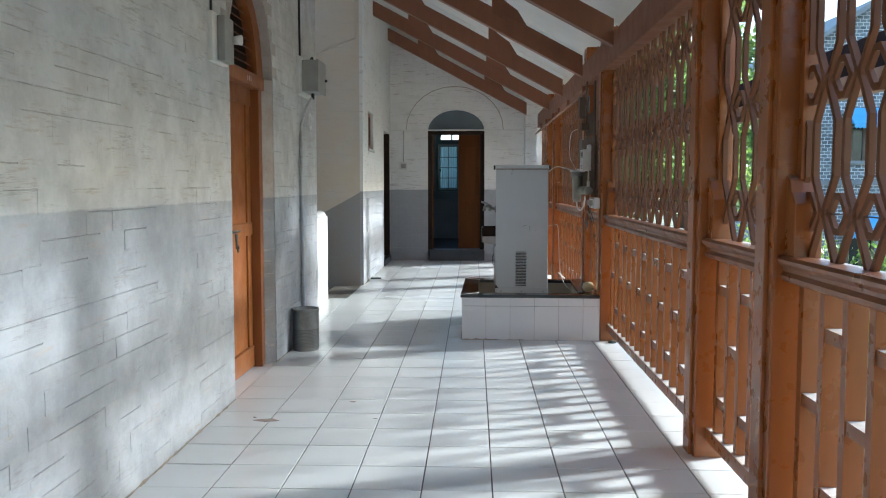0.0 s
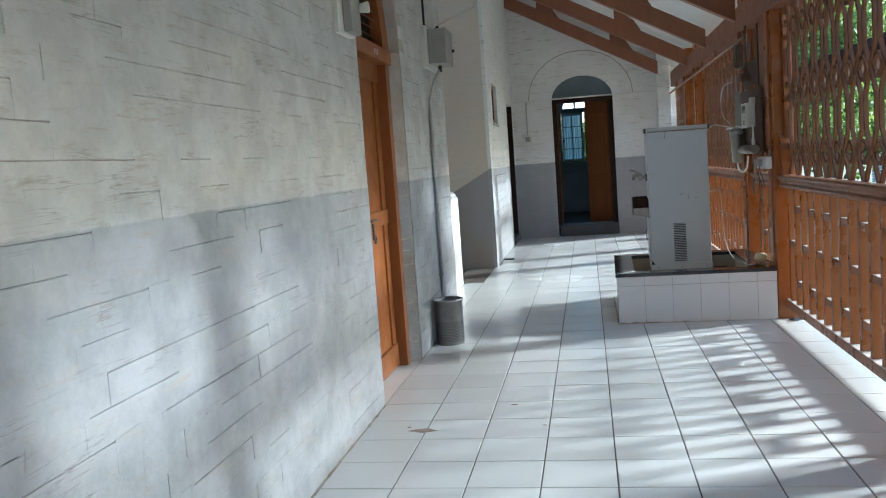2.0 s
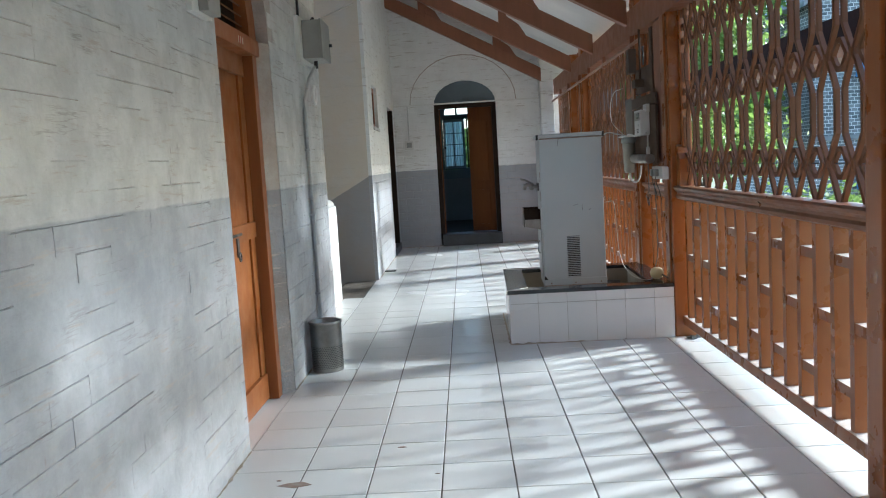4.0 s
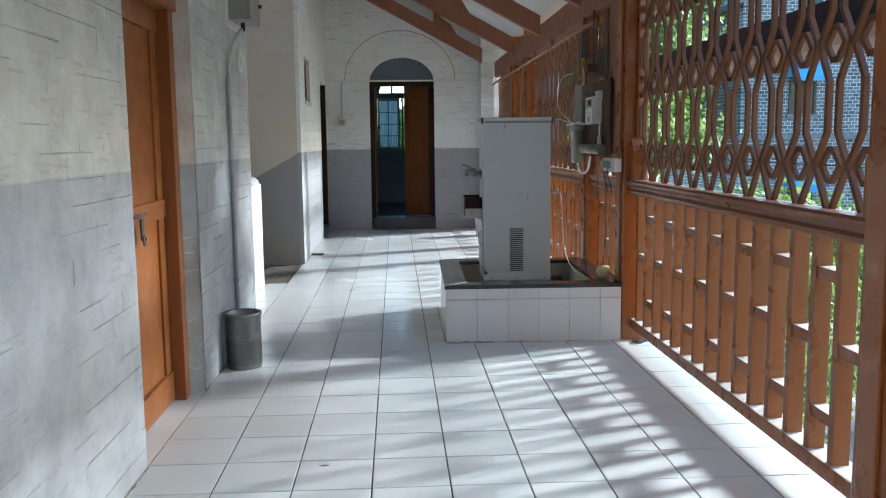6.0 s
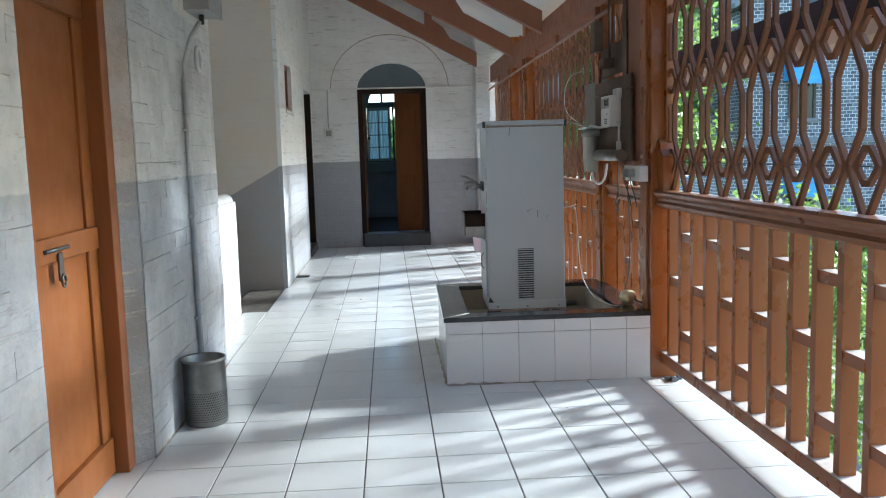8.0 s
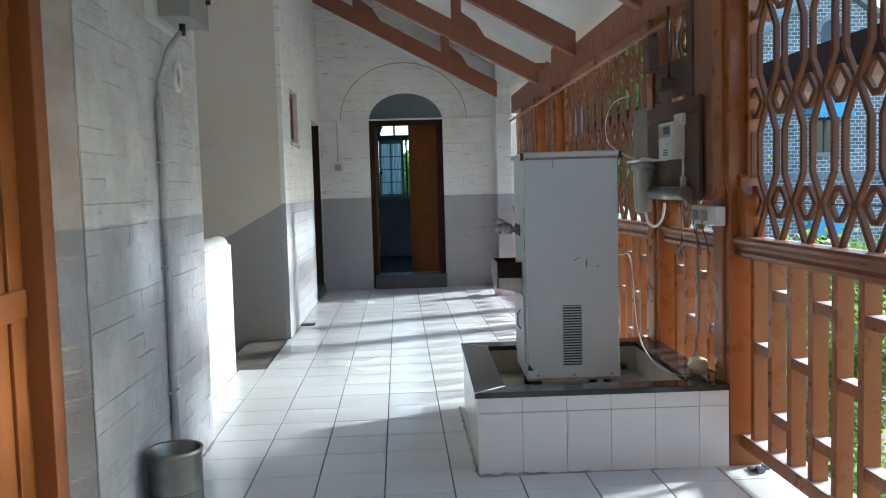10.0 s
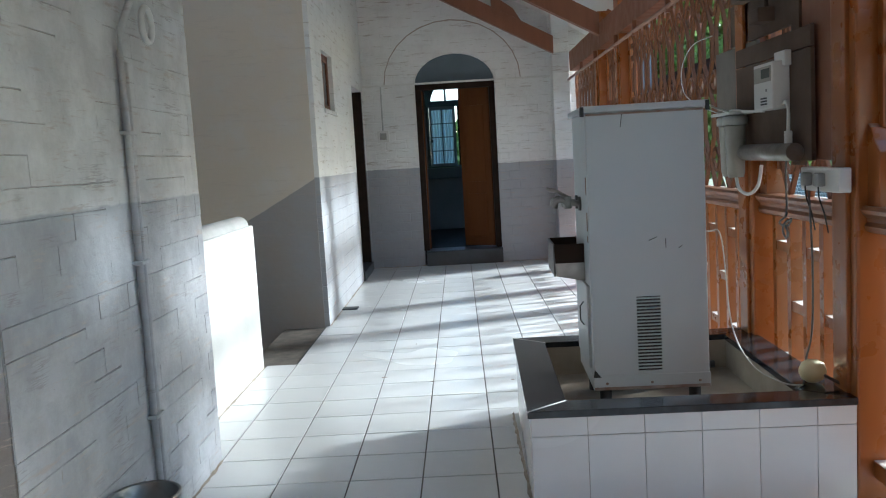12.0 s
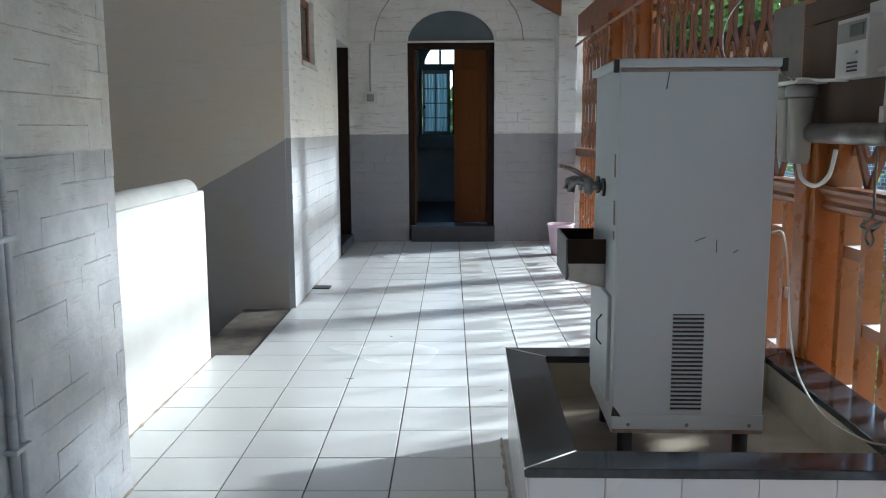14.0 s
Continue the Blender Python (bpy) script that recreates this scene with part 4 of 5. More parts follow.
part("top_plate", boxes((bx - 0.030, bx - 0.002, 7.545, 7.66, 1.60, 1.662), bevel=0.005), M_PVC, met)
part("window", boxes((bx - 0.0735, bx - 0.0715, 7.583, 7.775, 1.545, 1.608), bevel=0.0008), M_FILTER, met, "yellowed clear meter window")
part("display", boxes((bx - 0.0765, bx - 0.073, 7.595, 7.685, 1.560, 1.598), bevel=0.001), M_SCREEN_LCD, met)
part("seal_screw", boxes((bx - 0.0745, bx - 0.0715, 7.628, 7.642, 1.505, 1.515), bevel=0.001), M_GREYBOX, met)
for k in range(3):
    part("mark", boxes((bx - 0.0735, bx - 0.0715, 7.63, 7.70, 1.452 + 0.012 * k, 1.458 + 0.012 * k)), M_INK, met)
part("conduit_stub", tube([(bx - 0.035, 7.44, 1.255), (bx - 0.035, 8.02, 1.257)], 0.036, 16), M_BIN, board, "dull grey pipe")
part("lead", tube(spline([(bx - 0.03, 7.57, 1.45), (bx - 0.03, 7.535, 1.455), (bx - 0.03, 7.515, 1.42), (bx - 0.03, 7.52, 1.33)], 6), 0.007, 6), M_PVC, board, "white flex")
part("lead_connector", boxes((bx - 0.042, bx - 0.018, 7.505, 7.535, 1.285, 1.34), bevel=0.004), M_PVC, board, "white connector")
part("crosswise_flex", tube(spline([(bx - 0.03, 8.35, 1.43), (bx - 0.05, 8.15, 1.455), (bx - 0.045, 7.95, 1.44), (bx - 0.03, 7.78, 1.432)], 6), 0.006, 6), M_PVC, board, "white flex")
sock = thing("socket_box", (0.965, 7.20, 1.12), "white twin socket box with two black plugs", "socket")
part("box", boxes((0.930, 0.976, 7.05, 7.375, 1.110, 1.198), bevel=0.006), M_PVC, sock)
for y in (7.175, 7.29):
    pl = part("plug", boxes((0.900, 0.931, y - 0.022, y + 0.022, 1.130, 1.180), bevel=0.008), M_GREYBOX, sock, "grey plug")
    part("flex", tube(spline([(0.912, y, 1.135), (0.915, y, 1.09), (0.935, y + 0.004, 1.03), (0.950, y + 0.006, 0.96)], 6), 0.003, 6), M_BLACK, pl)
filt = thing("water_filter", (0.92, 8.12, 1.15), "pair of white water filter housings hung on the screen", "water filter")
for x, y in ((0.905, 8.06), (0.925, 8.21)):
    part("housing", lathe([(0.0, 0), (0.034, 0.0), (0.039, 0.02), (0.047, 0.23), (0.049, 0.24), (0.0, 0.24)], 20, (x, y, 1.145)), M_FILTER, filt)
    part("head", lathe([(0.0, 0), (0.056, 0), (0.056, 0.035), (0.044, 0.045), (0.0, 0.045)], 20, (x, y, 1.386)), M_GREYBOX, filt)
part("bracket", boxes((0.86, 0.985, 8.0, 8.28, 1.432, 1.446), bevel=0.003), M_PVC, filt)
part("hose", tube(spline([(0.905, 8.06, 1.15), (0.91, 8.03, 1.09), (0.93, 7.96, 1.07), (0.95, 7.90, 1.11), (0.96, 7.88, 1.20)], 8), 0.008, 8), M_PVC, filt, "looped white hose")
tagged(part("loose_wire", tube(spline([(0.945, 7.56, 1.22), (0.948, 7.57, 1.12), (0.945, 7.56, 1.02), (0.935, 7.55, 0.995), (0.93, 7.59, 0.975), (0.94, 7.62, 0.96), (0.945, 7.56, 0.955), (0.94, 7.51, 0.975), (0.935, 7.49, 0.99), (0.93, 7.55, 0.965), (0.94, 7.59, 0.93), (0.945, 7.57, 0.905), (0.94, 7.54, 0.93), (0.935, 7.56, 0.965)], 7), 0.0045, 6), M_STEEL_DARK), "knotted dark wire hanging from the board", "wire")
tagged(part("water_line", tube(spline([(0.60, 7.70, 1.42), (0.68, 7.75, 1.47), (0.78, 7.92, 1.46), (0.89, 8.06, 1.44)], 8), 0.0045, 8), M_PVC), "thin white water line to the cooler", "hose")
tagged(part("looped_cable", tube(spline([(0.97, 8.6, 1.86), (0.95, 8.9, 1.85), (0.955, 9.15, 1.75), (0.955, 9.1, 1.60), (0.95, 8.7, 1.50), (0.93, 8.30, 1.44)], 8), 0.003, 6), M_HOSE), "white cable looping across the screen", "cable")
sw = thing("isolator_switch", (0.97, 7.95, 1.8), "dark isolator switch boxes below the beam", "switch")
part("box", boxes((0.90, 0.97, 7.72, 7.84, 1.80, 1.86), bevel=0.006), M_BOARD, sw)
part("box", boxes((0.91, 0.97, 7.98, 8.10, 1.93, 2.12), bevel=0.006), M_BOARD, sw)
part("conduit", tube([(0.955, 7.78, 1.84), (0.955, 7.78, 2.24)], 0.009, 8), M_BOARD, sw)
part("conduit", tube([(0.955, 7.66, 1.96), (0.955, 7.66, 2.10)], 0.008, 8), M_STEEL_DARK, sw)
con = thing("conduit_run", (0.96, 10, 2.15), "brown conduit running along the screen under the beam", "conduit")
part("pipe", tube([(0.965, 7.8, 2.17), (0.965, FAR - 0.31, 2.15)], 0.014, 8), M_CONDUIT, con)
for y in (8.15, 9.5, 10.5, 11.25, 12.3, 13.2):
    part("clip", boxes((0.955, 0.985, y - 0.012, y + 0.012, 2.13, 2.24)), M_BEAM, con)

# ---- left wall fittings ----
mb = thing("meter_box", (LEFT, 7.40, 2.05), "grey steel meter box on a white wooden backboard", "meter box")
part("backboard", boxes((LEFT - 0.01, LEFT + 0.035, 6.93, 7.42, 2.05, 2.36), bevel=0.004), M_PVC, mb)
bb = part("box", boxes((LEFT + 0.035, LEFT + 0.16, 7.02, 7.36, 2.08, 2.34), bevel=0.006), M_GREYBOX, mb)
part("cover", boxes((LEFT + 0.158, LEFT + 0.172, 7.01, 7.37, 2.075, 2.345), bevel=0.004), M_GREYBOX, bb)
part("knob", lathe([(0, 0), (0.012, 0), (0.012, 0.02), (0, 0.02)], 10), M_BLACK, bb).matrix_basis = pose(LEFT + 0.172, 7.33, 2.2, 0, 90, 0)
part("cable", tube(spline([(LEFT + 0.10, 7.15, 2.345), (LEFT + 0.09, 7.20, 2.38), (LEFT + 0.06, 7.28, 2.375), (LEFT + 0.05, 7.33, 2.34)], 6), 0.008, 8), M_BLACK, mb)
part("gland", tube([(LEFT + 0.09, 7.20, 2.03), (LEFT + 0.09, 7.20, 2.085)], 0.014, 10), M_BLACK, mb)
part("top_conduit", tube([(LEFT + 0.012, 7.05, 2.36), (LEFT + 0.012, 7.05, 3.9)], 0.009, 8), M_BLACK, mb, "dark thin conduit")
pipe = thing("conduit_pipe", (LEFT + 0.02, 7.0, 0.0), "white painted conduit down the brick wall", "conduit")
part("pipe", tube([(LEFT + 0.022, 7.00, 0.0), (LEFT + 0.022, 7.00, 1.72), (LEFT + 0.026, 7.01, 1.80), (LEFT + 0.05, 7.10, 1.95), (LEFT + 0.08, 7.19, 2.04)], 0.013, 10), M_WALL, pipe)
part("pipe", tube([(LEFT + 0.020, 7.045, 0.0), (LEFT + 0.020, 7.045, 1.70)], 0.010, 8), M_WALL, pipe)
ring = [(LEFT + 0.07, 7.15 + 0.05 * math.cos(a), 1.84 + 0.06 * math.sin(a)) for a in (k * math.pi / 10 for k in range(20))]
part("cable_loop", tube(ring, 0.012, 8, True), M_PVC, pipe)
for z in (0.45, 1.0, 1.45):
    part("clip", boxes((LEFT, LEFT + 0.040, 6.98, 7.06, z, z + 0.014), bevel=0.003), M_WALL, pipe)
swi = thing("switch_board", (LEFT, 4.80, 2.0), "white wooden switch board with an old brown switch", "switch")
part("backboard", boxes((LEFT - 0.01, LEFT + 0.03, 4.62, 4.90, 1.99, 2.26), bevel=0.004), M_PVC, swi)
part("switch", boxes((LEFT + 0.03, LEFT + 0.075, 4.70, 4.88, 2.0, 2.25), bevel=0.008), M_GREYBOX, swi)
part("lamp_holder", lathe([(0, 0), (0.022, 0), (0.03, 0.05), (0.0, 0.055)], 14), M_PVC, swi).matrix_basis = pose(LEFT + 0.07, 4.88, 2.14, 0, 90, 0)
part("conduit", tube([(LEFT + 0.012, 4.66, 2.26), (LEFT + 0.012, 4.66, 3.9)], 0.007, 8), M_BLACK, swi)
fs = thing("switch_plate", (-1.27, FAR, 1.55), "square white switch plate with a thin conduit above", "switch")
part("plate", boxes((-1.345, -1.205, FAR - 0.035, FAR + 0.005, 1.55, 1.69), bevel=0.006), M_PVC, fs)
part("inset", boxes((-1.315, -1.235, FAR - 0.040, FAR - 0.03, 1.58, 1.66), bevel=0.004), M_GREYBOX, fs)
part("conduit", tube([(-1.275, FAR - 0.008, 1.69), (-1.275, FAR - 0.008, 2.23)], 0.009, 8), M_WALL, fs)
tagged(part("stair_conduit", tube([(-4.5, 10.88, 2.06), (LEFT - 0.05, 10.88, 3.16), (LEFT - 0.05, 10.88, 4.2)], 0.012, 8), M_STAIR), "painted conduit running up the cream stair wall", "conduit")

# ---- waste bin, bucket, small litter ----
binx, biny = -1.405, 6.60
wb = thing("waste_bin", (binx, biny, 0), "perforated steel waste bin standing by the wall", "waste bin")
part("shell", lathe([(0.0, 0.0), (0.100, 0.0), (0.103, 0.006), (0.104, 0.315), (0.108, 0.318), (0.108, 0.328), (0.102, 0.330), (0.100, 0.326), (0.099, 0.01), (0.0, 0.008)], 40, (binx, biny, 0)), M_BIN, wb)
part("rim", lathe([(0.105, 0.312), (0.110, 0.316), (0.110, 0.330), (0.105, 0.333), (0.100, 0.330)], 40, (binx, biny, 0)), M_BIN, wb)
holes = bmesh.new()
for row in range(13):
    for k in range(56):
        a = 2 * math.pi * (k + 0.5 * (row % 2)) / 56
        c = Vector((binx + 0.1046 * math.cos(a), biny + 0.1046 * math.sin(a), 0.03 + 0.0115 * row))
        side = Vector((-math.sin(a), math.cos(a), 0))
        vs = [holes.verts.new(c + 0.0034 * (math.cos(b) * side + math.sin(b) * Vector((0, 0, 1)))) for b in (j * math.pi / 3 for j in range(6))]
        holes.faces.new(vs)
tagged(part("perforation", holes, M_BLACK, wb), "rows of small dark holes", kind="stuff")
buck = thing("bucket", (0.74, 13.5, 0), "pink plastic bucket on the tiled floor", "bucket")
part("body", lathe([(0.0, 0.004), (0.095, 0.0), (0.10, 0.01), (0.132, 0.29), (0.14, 0.30), (0.14, 0.315), (0.130, 0.315), (0.126, 0.295), (0.093, 0.015), (0.0, 0.012)], 28, (0.74, 13.5, 0)), M_PINK, buck)
handle = [(0.74 + 0.142 * math.cos(a), 13.5 - 0.06 * math.sin(a), 0.30 + 0.03 * math.sin(a)) for a in (k * math.pi / 12 for k in range(13))]
part("handle", tube(handle, 0.004, 6), M_PVC, buck)
tagged(part("floor_drain_cover", boxes((-1.50, -1.36, 11.62, 11.74, 0.0, 0.012), bevel=0.004), M_BLACK), "small dark rubber scrap on the tiles", "scrap")
bits = thing("hinge_scrap", (1.08, 6.98, 0.0), "rusty hinge scraps at the foot of the post", "scrap")
for k, (dx, dy) in enumerate(((0, 0), (0.035, -0.02), (0.07, 0.01), (0.02, -0.035))):
    part("piece", boxes((1.05 + dx, 1.075 + dx, 6.96 + dy, 7.0 + dy, 0.0, 0.012 + 0.004 * k), bevel=0.002), M_STEEL_DARK, bits)
rng = random.Random(4)
for x, y in ((-1.30, 4.62), (-0.75, 10.05), (-0.60, 9.0), (-0.9, 9.15), (-0.13, 8.95), (0.40, 6.55), (-0.80, 4.98), (-0.62, 4.62), (0.62, 7.0)):
    s = rng.uniform(0.004, 0.008)
    lf = [(x + s * rng.uniform(1.5, 3) * math.cos(a), y + s * rng.uniform(0.7, 1.6) * math.sin(a)) for a in (k * math.pi / 3 for k in range(6))]
    tagged(part("leaf_litter", prism(lf, "z", 0.0, 0.002), M_RUST), "tiny dry brown leaf scrap on the tiles", "litter", "floor litter")

# ---- grime gathered where walls meet the floor ----
M_GRIME = simple("brown_floor_grime", (0.20, 0.155, 0.11), (0.40, 0.35, 0.29), 9, 0.9, 0.4, 60)


def grime(points, inward, name="trim_grime"):
    """An uneven low fillet of dirt along a straight wall foot."""
    r = random.Random(len(bpy.data.objects))
    a, b = Vector((*points[0], 0)), Vector((*points[1], 0))
    n = max(8, int((b - a).length / 0.04))
    side = Vector((*inward, 0))
    verts, faces = [], []
    for k in range(n + 1):
        p = a + (b - a) * k / n
        wide = 0.004 + 0.012 * r.random() * r.random()
        verts += [p - side * 0.004 + Vector((0, 0, 0.003 + 0.012 * r.random() ** 2)), p + side * wide + Vector((0, 0, 0.0012)), p + side * (wide + 0.004) + Vector((0, 0, -0.004))]
        if k:
            m = 3 * k
            faces += [(m - 3, m - 2, m + 1, m), (m - 2, m - 1, m + 2, m + 1)]
    me = bpy.data.meshes.new(name)
    me.from_pydata(verts, [], faces)
    me.materials.append(M_GRIME)
    tagged(new(name, me), "brown grime along the foot of the wall", "trim", kind="structure")


for y0, y1 in ((-1.2, 0.84), (1.94, 5.02), (6.12, 7.80)):
    grime(((LEFT + 0.004, y0), (LEFT + 0.004, y1)), (1, 0))
grime(((LEFT + 0.03, 10.90), (LEFT + 0.03, 13.44)), (1, 0))
grime(((-1.735, 7.80), (-1.735, 9.55)), (1, 0))
grime(((LEFT + 0.03, FAR), (-0.83, FAR)), (0, -1))
grime(((0.12, FAR), (0.80, FAR)), (0, -1))
grime(((BX0, BY0), (BX1, BY0)), (0, -1))
grime(((BX0, BY0), (BX0, BY1)), (-1, 0))

# ---- outside ----
GZ = -3.9
structure("ground", boxes((-300, 300, -300, 300, GZ - 0.2, GZ)), M_GROUND, "dry earth with sparse grass around the building")
structure("road", boxes((3.2, 8.6, -40, 80, GZ, GZ + 0.02)), M_ROAD, "worn grey asphalt drive below the veranda")
structure("wall_below", boxes((-1.9, 1.28, BACK, FAR + 4, GZ, -0.3)), M_STONE, "stone storey below the veranda")

house = thing("stone_building", (16, 34, GZ), "grey ashlar stone building with pale mortar and blue window awnings", "building")
FY = 33.0
GABLE = [(12.4, GZ), (17.5, GZ), (17.5, 6.35), (15.0, 8.0), (12.4, 6.35)]
part("wall", prism(GABLE, "y", FY, FY + 9), M_STONE, house)
part("wall", boxes((17.5, 30.0, FY + 0.25, FY + 9, GZ, 6.2)), M_STONE, house)
part("roof", prism([(12.1, 6.15), (15.0, 8.05), (17.8, 6.15), (17.8, 6.35), (15.0, 8.28), (12.1, 6.35)], "y", FY - 0.3, FY + 9), M_TRIM, house, "dark tiled roof")
part("roof", prism([(FY - 0.1, 6.2), (FY + 4.6, 8.0), (FY + 9.4, 6.2)], "x", 17.7, 30.2), M_TRIM, house)
part("string_course", boxes((12.32, 17.58, FY - 0.10, FY + 0.02, 1.28, 1.46), bevel=0.02), M_TRIM, house)
part("string_course", boxes((17.58, 30.0, FY + 0.15, FY + 0.27, 1.28, 1.46), bevel=0.02), M_TRIM, house)


def awning_window(xc, z0, z1, fy):
    wd = part("window", boxes((xc - 0.42, xc + 0.42, fy - 0.02, fy + 0.05, z0, z1)), M_DARKGLASS, house, "dark window under a blue cloth awning")
    part("sill", boxes((xc - 0.6, xc + 0.6, fy - 0.12, fy + 0.02, z0 - 0.14, z0), bevel=0.01), M_TRIM, wd)
    for x in (xc - 0.47, xc, xc + 0.47):
        part("frame", boxes((x - 0.05, x + 0.05, fy - 0.06, fy + 0.02, z0, z1)), M_BARK, wd)
    out = [(fy, z1 + 0.75), (fy, z1 + 0.68), (fy - 0.75, z1 + 0.08), (fy - 0.78, z1 + 0.12)]
    aw = part("awning", prism(out, "x", xc - 0.68, xc + 0.68), M_AWNING, wd)
    for k in range(10):
        x = xc - 0.68 + 0.136 * k
        part("scallop", prism([(x, z1 + 0.12), (x + 0.136, z1 + 0.12), (x + 0.136, z1 - 0.02), (x + 0.068, z1 - 0.09), (x, z1 - 0.02)], "y", fy - 0.79, fy - 0.775), M_AWNING, wd)
    for s in (-1, 1):
        part("cheek", prism([(fy, z1 + 0.72), (fy - 0.77, z1 + 0.1), (fy, z1 + 0.1)], "x", xc + s * 0.68 - 0.01, xc + s * 0.68 + 0.01), M_AWNING, wd)
    return aw


for xc in (14.75, 20.1, 24.0, 27.0):
    fy = FY if xc < 17 else FY + 0.25
    awning_window(xc, 2.2, 3.45, fy)
    awning_window(xc, -2.1, -0.65, fy)
part("attic_window", prism([(14.6, 6.0)] + arch(15.0, 0.4, 6.45, 0.4) + [(15.4, 6.0)], "y", FY - 0.03, FY + 0.05), M_DARKGLASS, house, "arched attic louvre")
part("attic_surround", prism(arch(15.0, 0.55, 6.45, 0.55) + arch(15.0, 0.41, 6.45, 0.41)[::-1], "y", FY - 0.06, FY + 0.02), M_TRIM, house)


def tree(x, y, height, spread, count, leaf, seed, material, base=GZ, low=0.35):
    r = random.Random(seed)
    t = thing("tree", (x, y, base), "leafy green tree beyond the veranda screen, in view or added for shade", "tree", "trees")
    trunk = bmesh.new()
    top = base + height
    line = [(x + r.uniform(-0.12, 0.12) * k, y + r.uniform(-0.12, 0.12) * k, base + height * 0.75 * k / 5) for k in range(6)]
    tube(line, 0.0105 * height, 9, bm=trunk, taper=0.03)
    tips = []
    for k in range(14):
        a, h = r.uniform(0, 6.28), r.uniform(low, 0.75)
        s = Vector((x, y, base + height * h * 0.9))
        e = s + Vector((math.cos(a) * spread * r.uniform(0.5, 0.95), math.sin(a) * spread * r.uniform(0.5, 0.95), height * r.uniform(0.05, 0.25)))
        mid = (s + e) / 2 + Vector((0, 0, 0.05 * height))
        tube([s, mid, e], 0.006 * height, 6, bm=trunk, taper=0.015)
        tips += [(mid, 0.7), (e, 1.0), ((mid + e) / 2, 0.9)]
    tips += [(Vector((x + r.uniform(-1, 1) * spread * 0.4, y + r.uniform(-1, 1) * spread * 0.4, top - r.uniform(0, 0.3) * height)), 1.0) for _ in range(10)]
    part("trunk", trunk, M_BARK, t)
    verts, faces = [], []
    for k in range(count):
        c, w = tips[r.randrange(len(tips))]
        p = c + Vector((r.gauss(0, 1), r.gauss(0, 1), r.gauss(0, 0.75))) * spread * 0.17 * w
        d = Vector((r.gauss(0, 1), r.gauss(0, 1), r.gauss(-0.4, 0.8))).normalized()
        u = d.cross(Vector((r.gauss(0, 1), r.gauss(0, 1), r.gauss(0, 1)))).normalized()
        L, W = leaf * r.uniform(0.7, 1.4), leaf * r.uniform(0.2, 0.4)
        n = len(verts)
        verts += [p, p + d * L * 0.5 + u * W, p + d * L, p + d * L * 0.5 - u * W]
        faces.append((n, n + 1, n + 2, n + 3))
    me = bpy.data.meshes.new("crown")
    me.from_pydata(verts, [], faces)
    me.materials.append(material)
    tagged(part("crown", me, material, t), kind="stuff")
    return t


tree(6.0, 30.0, 11.5, 3.2, 10000, 0.26, 11, M_LEAF)
tree(8.6, 35.0, 13.5, 3.4, 14000, 0.26, 12, M_LEAF_LIGHT)
tree(3.4, 24.0, 10.5, 2.6, 14000, 0.20, 13, M_LEAF)
tree(5.2, 21.5, 10.5, 2.2, 22000, 0.14, 14, M_LEAF_LIGHT)
tree(4.6, 13.6, 4.3, 1.5, 15000, 0.09, 16, M_LEAF_LIGHT, low=0.2)
tree(9.5, 16.5, 3.4, 1.8, 5000, 0.16, 17, M_LEAF, low=0.15)
tree(3.2, 9.2, 3.2, 1.1, 10000, 0.07, 18, M_LEAF_LIGHT, low=0.2)
tree(11.5, 24.0, 3.2, 1.8, 5000, 0.18, 19, M_LEAF, low=0.15)
for k, (x, y, h) in enumerate(((-9, 60, 6.5), (3, 64, 6.0), (14, 62, 11), (26, 66, 13), (38, 58, 12), (48, 40, 12), (50, 20, 12), (46, 0, 13))):
    tree(x, y, h, 4.5, 4500, 0.5, 30 + k, M_LEAF)
# unseen trees added to thin the sun on the near floor and wall
for k, y in enumerate((3.8, 7.2, 10.5)):
    tree(13.0, y, 14.0, 2.9, 4300, 0.15, 50 + k, M_LEAF, low=0.83)
    tree(13.4, y + 0.4, 9.4, 2.9, 2500, 0.15, 60 + k, M_LEAF, low=0.82)
# sparser unseen crowns added to trim the high sun further along
tree(13.0, 13.2, 13.9, 2.2, 450, 0.15, 70, M_LEAF, low=0.85)
tree(13.0, 18.0, 13.9, 2.2, 600, 0.15, 71, M_LEAF, low=0.85)
tree(0.1, 24.5, 6.1, 1.7, 12000, 0.16, 81, M_LEAF_LIGHT, low=0.4)
tarp = thing("covered_stall", (13.2, 27.0, GZ), "low stall under a teal tarpaulin across the yard", "stall")
part("tarpaulin", prism([(12.0, GZ + 2.1), (13.4, GZ + 2.5), (15.0, GZ + 2.0), (15.0, GZ + 1.95), (13.4, GZ + 2.44), (12.0, GZ + 2.05)], "y", 25.5, 28.5), M_TARP, tarp)
for x in (12.1, 14.9):
    for y in (25.6, 28.4):
        part("pole", tube([(x, y, GZ), (x, y, GZ + 2.05)], 0.03, 8), M_BARK, tarp)

# ---- floor tiles and wall bricks, piece by piece ----
floor_ob = bpy.data.objects["floor"]


